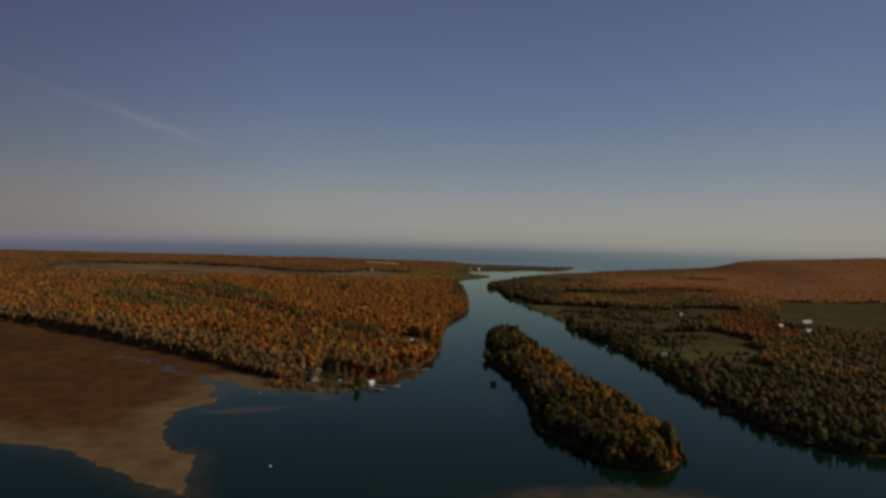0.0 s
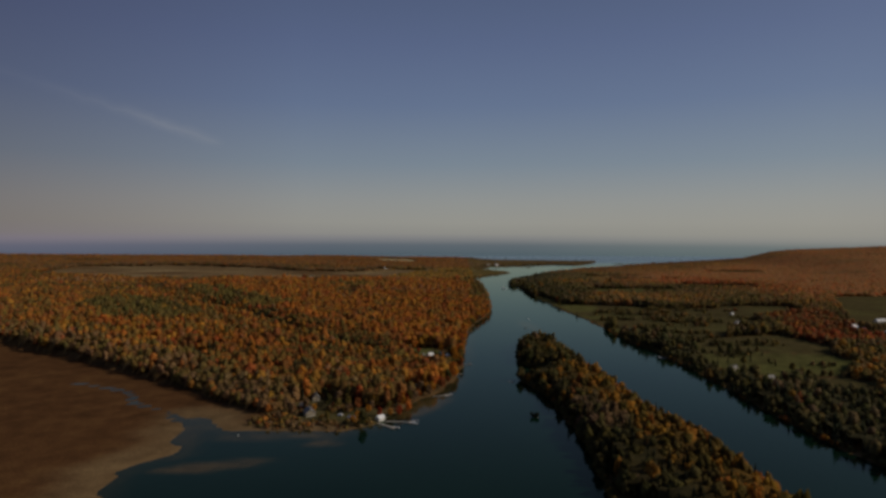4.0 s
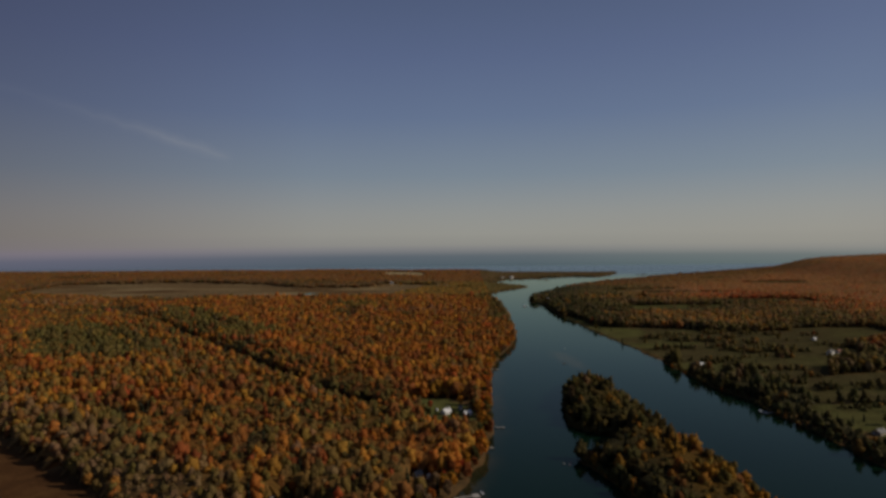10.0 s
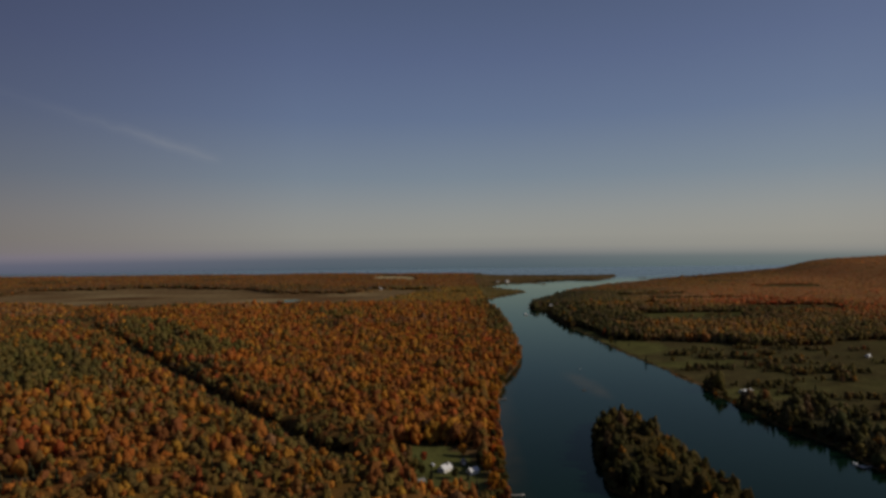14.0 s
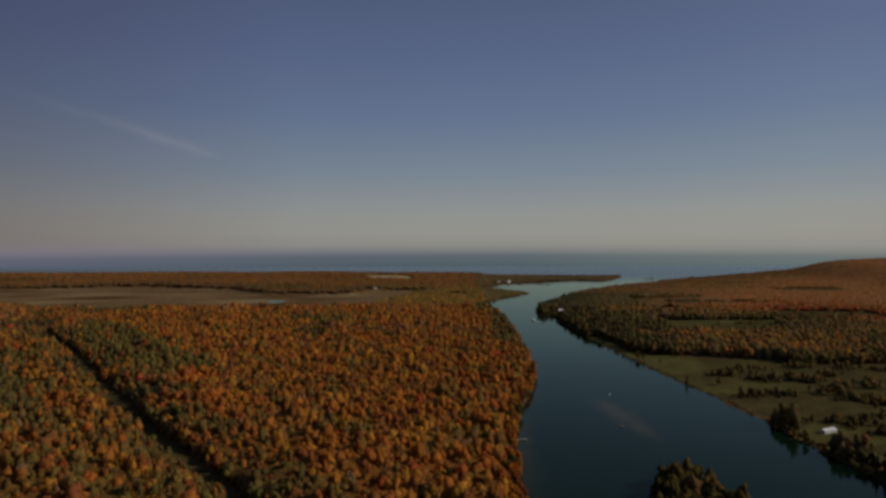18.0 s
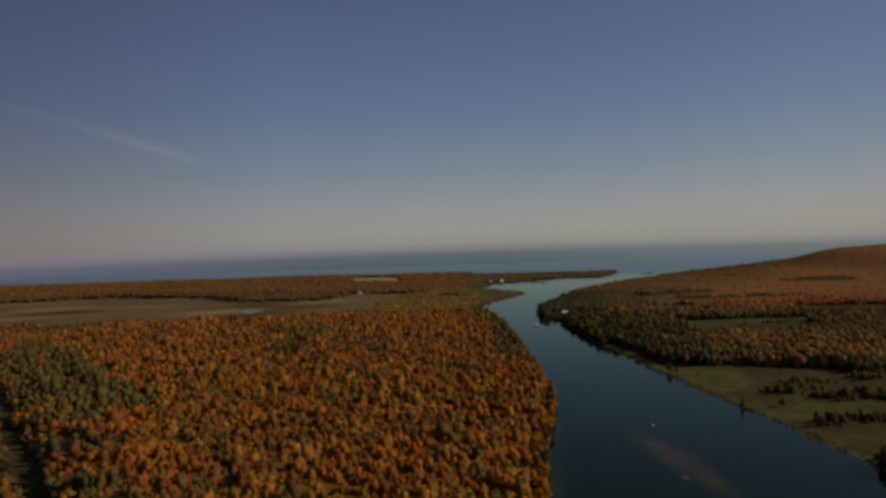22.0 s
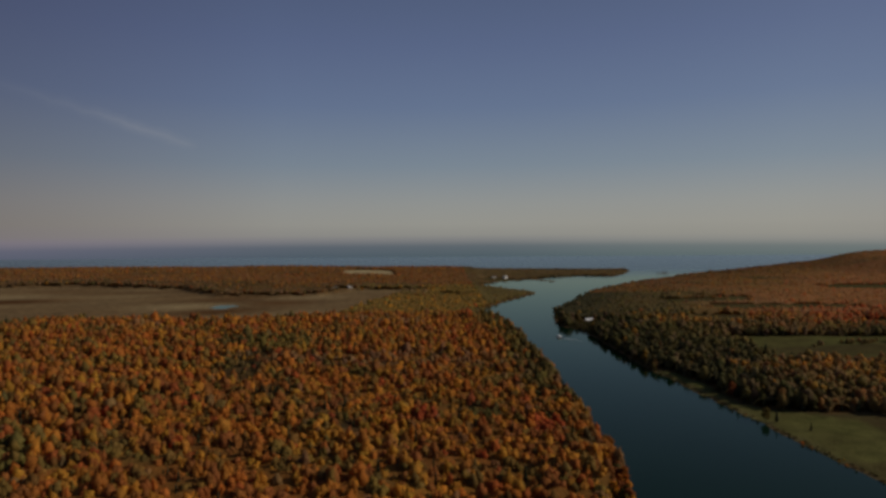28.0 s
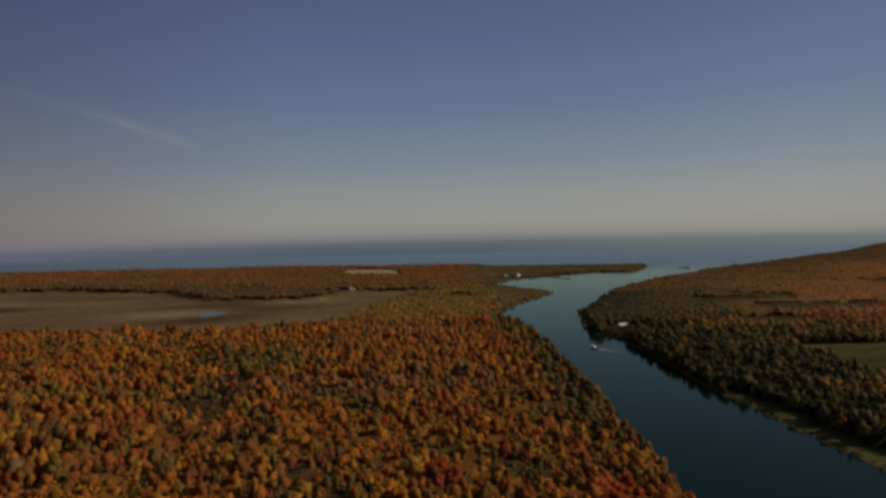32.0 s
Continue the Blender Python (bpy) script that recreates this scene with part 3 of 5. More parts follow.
def species(x, y):
    """Which tint each tree takes: maples in stands, conifers along wet ground, olive woods towards the cut."""
    n = len(x)
    u = RNG.uniform(0, 1, n)
    stand, patch, stand2 = wave(x, y, 230, 31), wave(x, y, 110, 32), wave(x, y, 420, 33)
    west = ~inside(EAST, x, y)
    cut_side = step(-40, 120, (y - 1185) * -0.66 - (x + 228) * 0.75) * west * (y > 700)
    weights = np.zeros((n, 8))
    weights[:, 0] = 0.34 + 0.15 * stand
    weights[:, 1] = 0.26 + 0.14 * patch
    weights[:, 2] = 0.025 + 0.06 * np.maximum(stand2, 0)
    weights[:, 3] = 0.27 + 0.12 * stand2
    weights[:, 4] = 0.13 + 0.22 * cut_side
    weights[:, 5] = 0.03 + 0.16 * cut_side + 0.03 * patch
    weights[:, 6] = 0.04 + 0.16 * (patch < -0.45) + 0.05 * cut_side
    weights[:, 7] = 0.035 + 0.03 * stand2
    mosaic = 0.25 + 0.95 * step(-0.35, 0.45, wave(x, y, 150, 38))
    reeds = west * (y < 1600) * step(70, 10, line_distance(MARSHES[0], x, y))
    weights[:, 7] += 2.0 * reeds
    weights[:, 4] += 1.6 * reeds
    belt = mosaic * west * (y > 760) * (y < 2100) * (x < 0) * 0.75 * step(190, 30, line_distance(CUT, x, y)) * ((y - 1185) * -0.66 - (x + 228) * 0.75 > -30)
    weights[:, 4] += belt * (0.5 + 0.5 * patch)
    weights[:, 5] += belt * (0.75 - 0.35 * patch)
    weights[:, 6] += belt * 0.30
    south = mosaic * west * step(930, 850, y) * (x < -40) * (y > 690)
    weights[:, 4] += south * 0.45 * (0.6 + stand)
    weights[:, 5] += south * 0.45
    weights[:, 6] += south * 0.18
    weights[:, 7] += south * 0.30
    beside = west * step(34, 16, line_distance(CUT, x, y)) * (y < 2300)
    weights[:, 5] += 1.0 * beside
    weights[:, 6] += 0.35 * beside
    # small groups of one kind
    g1, g2, g3 = wave(x, y, 44, 34), wave(x, y, 36, 35), wave(x, y, 52, 36)
    weights[:, 3] += 1.2 * np.maximum(g1 - 0.25, 0)
    weights[:, 2] += 0.9 * np.maximum(g2 - 0.45, 0)
    weights[:, 4] += 1.3 * np.maximum(-g1 - 0.30, 0)
    weights[:, 5] += 1.2 * np.maximum(-g2 - 0.40, 0)
    weights[:, 6] += 1.1 * np.maximum(g3 - 0.60, 0)
    weights[:, 7] += 0.2 * np.maximum(-g3 - 0.45, 0)
    # slopes and hollows where one colour leads
    p1, p2 = wave(x, y, 95, 43), wave(x, y, 75, 44)
    weights[:, 1] += 1.1 * np.maximum(p1 - 0.15, 0)
    weights[:, 4] += 0.8 * np.maximum(-p1 - 0.35, 0)
    weights[:, 5] += 0.6 * np.maximum(-p1 - 0.45, 0)
    weights[:, 0] += 1.0 * np.maximum(p2 - 0.2, 0)
    weights[:, 3] += 0.8 * np.maximum(-p2 - 0.35, 0)
    # olive woods on both sides of the cut
    green_side = any_in(OLIVE_WOODS, x + 14 * g1, y + 20 * g2)
    weights[green_side, :4] *= 0.22
    weights[green_side, 4] += 1.4
    weights[green_side, 5] += 0.9
    weights[green_side, 6] += 0.4
    d = shore(x, y)
    edge = step(45, 8, d)
    weights[:, 6] += 0.16 * edge
    weights[:, 3] += 0.14 * edge
    weights[:, 5] += 0.10 * edge
    # stands of one kind that can be told from the air
    for cx, cy, r, k in STANDS:
        weights[:, k] += 4.0 * (np.hypot((x - cx) + 5 * g1, (y - cy) * 0.7 + 5 * g2) < r)
    # yellow-green aspens behind the western point
    aspen = west & (y > 2430 + 0.25 * (x + 200)) & (y < 3200) & (x > -330)
    weights[aspen] *= 0.25
    weights[aspen, 3] += 0.8
    weights[aspen, 4] += 1.9
    weights[aspen, 5] += 0.9
    # spruces fringe the western shore up to the point
    weights[:, 6] += 2.6 * west * (y > 1780) * (y < 2560) * step(40, 18, d)
    weights[:, 5] += 2.6 * west * (y > 1700) * (y < 2560) * step(70, 30, d)
    weights[:, 4] += 1.2 * west * (y > 1780) * (y < 2560) * step(90, 30, d)
    # duller woods beyond the far marsh
    beyond = west & (y > 2750) & ~aspen
    weights[beyond, 7] += 0.8
    weights[beyond, 0] += 0.7
    weights[beyond, 4] += 0.3
    hem = west * (y > 2850) * (x < -100) * step(190, 60, line_distance(MARSHES[1], x, y))
    weights[:, 6] += 1.8 * hem
    weights[:, 5] += 0.9 * hem
    weights[:, 7] += 1.4 * hem
    weights[:, 5] += 0.8 * west * (y > 2880) * (y < 3250)
    cape = west & ((y > 3330) & (x > 60) | (y > 2650) & (x > 50))
    weights[cape, :4] *= 0.14
    weights[cape, 4] += 0.9
    weights[cape, 7] += 0.7
    weights[cape, 5] += 1.0
    weights[cape, 6] += 0.3
    # the eastern shore is greener, dark kinds stand in for its shade; hinterland red-brown
    deep_east = np.where(y > 2150, step(300, 700, d), step(560, 860, d))
    near_east = ~west * np.maximum(step(430, 220, d) * (y < 2900), step(760, 420, d) * step(2300, 2100, y))
    weights[:, :3] *= (1 - 0.88 * near_east)[:, None]
    weights[:, 3] *= 1 - 0.45 * near_east
    weights[:, 4] += 0.55 * near_east
    weights[:, 5] += 1.3 * near_east
    weights[:, 6] += 0.45 * near_east + (2.0 + 2.5 * (y < 1150)) * near_east * step(220, 60, d) + 4.0 * near_east * (y > 1740) * step(130, 80, d)
    weights[:, 5] += 1.5 * near_east * step(200, 60, d)
    weights[:, 7] += 0.2 * near_east
    clumps = wave(x, y, 130, 39)
    weights[:, 6] += 2.4 * near_east * np.maximum(clumps - 0.1, 0)
    weights[:, 3] += 1.1 * near_east * np.maximum(-clumps - 0.1, 0) * step(60, 140, d)
    weights[:, 7] += 0.7 * near_east * np.maximum(-clumps - 0.1, 0)
    gold = (~west) & (x > 300) & (x < 640) & (y > 1660) & (y < 1900)
    weights[gold, 3] += 1.3
    weights[gold, 7] += 0.8
    weights[gold, 0] += 0.6
    weights[:, 0] += 1.35 * (~west) * deep_east
    weights[:, 2] += 0.75 * (~west) * deep_east
    for poly, k, much in COLOUR_STANDS:
        weights[inside(poly, x + 12 * g1, y + 16 * g2), k] += much
    # fewer bright kinds, to imitate the shaded face of the near eastern shore
    dim = 1 - 0.65 * (~west) * (y < 1200) * step(170, 90, d)
    weights[:, :5] *= dim[:, None]
    weights[:, 7] *= dim
    maples = (~west) & (np.hypot((x - 620) / 70, (y - 1200) / 60) < 1)
    weights[maples, 2] += 2.2
    weights[maples, 1] += 1.0
    weights[:, 7] += (~west) * (0.5 + 0.9 * deep_east)
    weights[:, 4] += (~west) * 0.8 * deep_east
    weights[:, 5] += (~west) * 0.5 * deep_east
    weights[:, 5] += 1.6 * (~west) * np.maximum(wave(x * 0.35, y, 160, 37) - 0.35, 0)
    weights[:, 4] += 0.35 * (~west) * (1 + stand2)
    weights[:, 1] *= np.where(west, 1, 0.4)
    weights[:, 3] *= np.where(west, 1, 0.5)
    # belts of spruce and of bare grey woods through the far country
    belt = wave(x * 0.35, y, 240, 45)
    distant = (y > 1850) & ~aspen & ~gold
    weights[:, 6] += 2.2 * distant * np.maximum(belt - 0.45, 0)
    weights[:, 5] += 2.0 * distant * np.maximum(belt - 0.25, 0)
    weights[:, 7] += 1.6 * distant * np.maximum(-belt - 0.3, 0)
    isle = (x > 55) & (x < 215) & (y > 460) & (y < 1180)
    weights[isle, :3] *= 0.12
    ridge = step(-14, 18, x - 104 - 0.11 * (1000 - y))
    rim = ridge * step(930, 850, y)
    weights[isle, 3] += 0.05 + 1.7 * rim[isle] * (0.6 + 0.6 * np.maximum(g1[isle], -0.5))
    weights[isle, 1] += 0.35 * rim[isle]
    weights[isle, 4] += 0.75
    weights[isle, 5] += 1.0
    # shade on the island's west side, put in as dark conifers and fewer pale kinds
    weights[isle, 6] += 2.4 - 1.9 * ridge[isle]
    weights[isle, 3:5] *= (0.3 + 0.7 * ridge[isle])[:, None]
    mound = isle & (np.hypot((x - 122) / 22, (y - 725) / 55) < 1)
    weights[mound, 7] += 3.5
    cap = isle & (y > 950)
    weights[cap, 6] += 1.2
    weights[cap, 5] += 1.2
    weights[cap, 4] += 0.8
    weights = np.maximum(weights, 0.001)
    total = np.cumsum(weights, 1) / weights.sum(1)[:, None]
    return np.minimum((u[:, None] > total).sum(1), 7), (weights / weights.sum(1)[:, None]) @ TINTS


def stature(x, y):
    """How high the woods grow there, against the tall maples of the western shore."""
    s = (1.08 + 0.12 * wave(x, y, 160, 41)) * np.where(inside(EAST, x, y), 0.64 + 0.26 * np.where(y > 2150, step(420, 200, shore(x, y)), np.where(y > 1100, step(330, 200, shore(x, y)), step(130, 60, shore(x, y)) * np.where((y > 860) & (y < 1090), 0.25, 1.0))) * np.where((x > 300) & (y > 1690) & (y < 1960), 0.6, 1.0), 1.0) * np.where(y > 2420, 0.68, 1.0)
    s = s * np.where((y > 3330) & (x > 100) & (x < 900), 0.62, 1.0) * np.where((y > 2700) & (y < 3330) & (x > 60) & (x < 300), 0.62, 1.0)
    s = s * (0.72 + 0.28 * step(12, 45, line_distance(CUT, x, y)))
    s = s * np.where(y < 1600, 0.62 + 0.38 * step(4, 40, line_distance(MARSHES[0], x, y)), 1.0)
    return s * np.where(inside(ISLET, x, y) | inside(BAR, x, y), 0.45, 1.0)


def plant(name, x, y, broad, conifer, label, width=1.0, lift=1.0):
    """One wood: every tree turned, sized and tinted by itself, in one mesh."""
    kind, stand = species(x, y)
    if lift < 0.9:
        kind = np.where(kind == 6, 5, kind)
    z = height(x, y)
    n = len(x)
    tall = RNG.triangular(10.5, 15.5, 22.0, n) * stature(x, y) * (1 + 0.13 * wave(x, y, 38, 47))
    tall = np.where(kind == 6, tall * RNG.uniform(0.85, 1.3, n), tall) * np.where(shore(x, y) < 10, 0.75, 1) * lift * (1 if lift > 0.9 else RNG.uniform(0.6, 1.9, n))
    girth = (3.6 + 0.40 * tall) * RNG.uniform(0.72, 1.35, n) * width
    turn = RNG.uniform(0, 6.283, n)
    own = np.where((x > 50) & (y > 1190) | (x > 230), 0.48, 0.60)[:, None]   # the eastern woods are more of one colour
    tint = np.where((kind == 6)[:, None], TINTS[kind], own * TINTS[kind] + (1 - own) * stand) * RNG.triangular(0.83, 1.0, 1.24, (n, 1)) * RNG.uniform(0.92, 1.08, (n, 3)) * shade_and_haze(x, y)[:, None]
    pick = RNG.randint(0, 1000, n)
    vs, fs, cs, base = [], [], [], 0
    for group, chosen in ((broad, kind != 6), (conifer, kind == 6)):
        for k, (v, f) in enumerate(group):
            m = np.where(chosen & (pick % len(group) == k))[0]
            if not len(m):
                continue
            c, s = np.cos(turn[m])[:, None], np.sin(turn[m])[:, None]
            px = (v[:, 0] * c - v[:, 1] * s) * girth[m][:, None] + x[m][:, None]
            py = (v[:, 0] * s + v[:, 1] * c) * girth[m][:, None] + y[m][:, None]
            pz = v[:, 2] * tall[m][:, None] + z[m][:, None]
            vs.append(np.stack([px, py, pz], -1).reshape(-1, 3))
            fs.append((f[None] + (np.arange(len(m)) * len(v))[:, None, None] + base).reshape(-1, 3))
            c = np.repeat(tint[m][:, None], len(v), 1)
            if group is not conifer:
                per = RNG.uniform(0.90, 1.13, (len(m), len(v) // 6 + 1, 1))
                c = c * np.repeat(per, 6, 1)[:, :len(v)]
            if group is NEAR:
                c[:, -6:] = PALE_BARK
            cs.append(c.reshape(-1, 3))
            base += len(m) * len(v)
    ob = link_mesh(name, np.vstack(vs), np.vstack(fs), LEAVES, True)
    colour_layer(ob.data, "tint", np.vstack(cs))
    tagged(ob, label, "woods", kind="stuff")


def shade_and_haze(x, y):
    """Tint factor: shade painted on the island and eastern shore, haze on the hinterland."""
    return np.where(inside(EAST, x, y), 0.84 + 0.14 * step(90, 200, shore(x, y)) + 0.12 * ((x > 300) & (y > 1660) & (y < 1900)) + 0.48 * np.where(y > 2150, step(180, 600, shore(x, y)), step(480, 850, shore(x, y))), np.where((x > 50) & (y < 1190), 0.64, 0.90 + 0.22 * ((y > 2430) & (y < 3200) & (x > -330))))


def undergrowth(x0, x1, y0, y1, gap, share, keep, label):
    """The closed layer of lower branches and saplings that fills a wood between its crowns."""
    gx, gy = np.arange(x0, x1, gap), np.arange(y0, y1, gap)
    w, h = len(gx), len(gy)
    x, y = np.meshgrid(gx, gy)
    x, y = x.ravel(), y.ravel()
    x, y = x + RNG.uniform(-.3, .3, len(x)) * gap, y + RNG.uniform(-.3, .3, len(y)) * gap
    ok = plantable(x, y) & (shore(x, y) > 9) & keep(x, y)
    z = height(x, y) + np.where(ok, 16 * share * stature(x, y) * RNG.uniform(0.80, 1.15, len(x)), -0.6)
    i = (np.arange(h - 1)[:, None] * w + np.arange(w - 1)).ravel()
    quads = np.column_stack([i, i + 1, i + w + 1, i + w])
    quads = quads[ok[quads].sum(1) > 2]
    used = np.unique(quads)
    new_index = np.zeros(len(x), int)
    new_index[used] = np.arange(len(used))
    tint = species(x[used], y[used])[1] * shade_and_haze(x[used], y[used])[:, None]
    ob = link_mesh("undergrowth", np.column_stack([x, y, z])[used], new_index[quads], LEAVES)
    colour_layer(ob.data, "tint", tint * RNG.uniform(0.8, 1.15, (len(used), 1)))
    tagged(ob, label, "undergrowth", kind="stuff")


def scattered(x0, x1, y0, y1, gap):
    """Trees on a shaken grid."""
    gx, gy = np.meshgrid(np.arange(x0, x1, gap), np.arange(y0, y1, gap))
    gx, gy = gx.ravel(), gy.ravel()
    gx = gx + RNG.uniform(-.48, .48, len(gx)) * gap
    gy = gy + RNG.uniform(-.48, .48, len(gy)) * gap
    ok = plantable(gx, gy)
    return gx[ok], gy[ok]


def in_near(x, y):
    return (x > -340) & (x < 215) & (y > 440) & (y < 1930)


def in_middle(x, y):
    return (x > -850) & (x < 1050) & (y > 420) & (y < 2350) & ~in_near(x, y)


def shore_row(x, y):
    """The front row of the western shore, where every tree stands for itself."""
    return (shore(x, y) < 15) & (x < 60) & (x > -120) & (y > 700) & (y < 1560)


def build_woods():
    x, y = scattered(-340, 215, 440, 1930, 7.1)
    ok = ~shore_row(x, y)
    x, y = x[ok], y[ok]
    isle = (x > 50) & (y < 1190)
    undergrowth(-340, 215, 440, 1930, 7.5, 0.78, lambda a, b: ~shore_row(a, b), "dim saplings and lower boughs under the maples")
    plant("forest", x[~isle], y[~isle], NEAR, NEAR_SPIRE, "orange and rust maple woods in full autumn colour")
    plant("forest", x[isle], y[isle], NEAR, NEAR_SPIRE, "olive, gold and dark green trees covering the long island")
    x, y = scattered(-850, 1050, 420, 2350, 7.9)
    ok = in_middle(x, y)
    x, y = x[ok], y[ok]
    east = x > 150
    undergrowth(-850, 1050, 420, 2350, 9.5, 0.62, in_middle, "dense lower boughs under the hardwood forest")
    plant("forest", x[~east], y[~east], MIDDLE, FAR_SPIRE, "rust-coloured hardwood forest behind the western shore", 1.0)
    plant("forest", x[east], y[east], MIDDLE, FAR_SPIRE, "dark mixed woods between the meadows of the eastern shore", 1.12)
    x, y = scattered(-3300, 3200, 500, 4700, 13.6)
    ok = ~in_near(x, y) & ~in_middle(x, y) & (np.abs(x + 30) < 250 + 0.72 * y)
    undergrowth(-3300, 3200, 500, 4700, 20, 0.66, lambda a, b: ~in_near(a, b) & ~in_middle(a, b) & (np.abs(a + 30) < 250 + 0.72 * b),
                "closed canopy of the far hardwood forest")
    plant("forest", x[ok], y[ok], FAR, FAR_SPIRE, "far red-brown forest reaching to the open lake", 1.2)


build_woods()


def build_hedges():
    for line in HEDGES:
        xs, ys = [], []
        for (ax, ay), (bx, by) in zip(line, line[1:]):
            long = math.hypot(bx - ax, by - ay)
            for c in RNG.uniform(-0.05, 1.05, max(2, int(long / 22))):
                n = RNG.randint(3, 16)
                xs += list(ax + (bx - ax) * c + RNG.normal(0, 9, n))
                ys += list(ay + (by - ay) * c + RNG.normal(0, 7, n))
        plant("hedgerow", np.array(xs), np.array(ys), MIDDLE, FAR_SPIRE, "dark overgrown hedgerow of bushes between two meadows", 1.0, 0.3)


build_hedges()


# ---- single trees ----
def mesh_of(name, bm, mat, smooth=False):
    me = bpy.data.meshes.new(name)
    bm.normal_update()
    bm.to_mesh(me)
    bm.free()
    me.materials.append(mat)
    if smooth:
        me.polygons.foreach_set("use_smooth", [True] * len(me.polygons))
    return me


def part(name, bm, mat, parent, label="", smooth=False):
    """One mesh object of its own under a thing or under a part."""
    ob = new(name, mesh_of(name, bm, mat, smooth))
    ob.parent = parent
    return tagged(ob, label)


def array_mesh(name, vf, mat):
    v, f = vf
    me = bpy.data.meshes.new(name)
    me.from_pydata([tuple(p) for p in v], [], [tuple(int(i) for i in t) for t in f])
    me.materials.append(mat)
    return me


def full_crown(seed):
    """A crown of some forty small clumps of leaves with gaps between them."""
    r = np.random.RandomState(seed)
    parts = []
    for k in range(46):
        z = r.uniform(0.30, 0.97)
        reach = 0.36 * math.sin(math.pi * min(1, max(0.12, (z - 0.20) / 0.86))) ** 0.7
        a, d = r.uniform(0, 6.283), reach * r.uniform(0.35, 1.0)
        parts.append(tuft(r, (d * math.cos(a), d * math.sin(a), z - 0.05), r.uniform(0.09, 0.17), 0.95))
    return joined(parts)


def limbed_trunk(seed):
    r = np.random.RandomState(seed)
    parts = [stem(0.022, 0.006, -0.03, 0.86, 6)]
    for k in range(5):
        a, z = r.uniform(0, 6.283), r.uniform(0.28, 0.62)
        v, f = stem(0.008, 0.003, 0, 0.28, 3)
        lean = np.array([[0.75, 0, 0.66], [0, 1, 0], [-0.66, 0, 0.75]])
        turn = np.array([[math.cos(a), -math.sin(a), 0], [math.sin(a), math.cos(a), 0], [0, 0, 1]])
        parts.append((v @ lean.T @ turn.T + (0, 0, z), f))
    return joined(parts)


BROAD_MESHES = [(array_mesh("crown", full_crown(100 + s), TREE_LEAVES), array_mesh("trunk", limbed_trunk(120 + s), BARK)) for s in range(7)]
SPIRE_MESHES = [(array_mesh("crown", spire(140 + s, 9, 9), TREE_LEAVES), array_mesh("trunk", stem(0.02, 0.006, -0.03, 0.8, 6), BARK)) for s in range(4)]
TREE_LABELS = ["rust-brown maple tree on the wooded shore", "bright orange maple tree on the wooded shore", "deep red maple tree beside its orange neighbours",
               "golden yellow aspen tree near the water", "olive-green hardwood tree just turning colour", "green hardwood tree still in full leaf",
               "dark green pointed spruce tree near the water", "grey-brown tree that has shed most leaves"]


def single_tree(x, y, kind, tall, wide, turn, shade):
    crown_mesh, trunk_mesh = (SPIRE_MESHES if kind == 6 else BROAD_MESHES)[int(turn * 1000) % (4 if kind == 6 else 7)]
    root = new("spruce_tree" if kind == 6 else "tree")
    ground = float(height(np.array([x]), np.array([y]))[0])
    root.matrix_world = Matrix.LocRotScale((x, y, ground - 0.05), Euler((0, 0, turn)), (wide, wide, tall))
    for name, me in (("trunk", trunk_mesh), ("crown", crown_mesh)):
        ob = new(name, me)
        ob.parent = root
        ob.color = (*(TINTS[kind] * shade), 1)
    tagged(root, TREE_LABELS[kind], "tree", "trees along the shore")


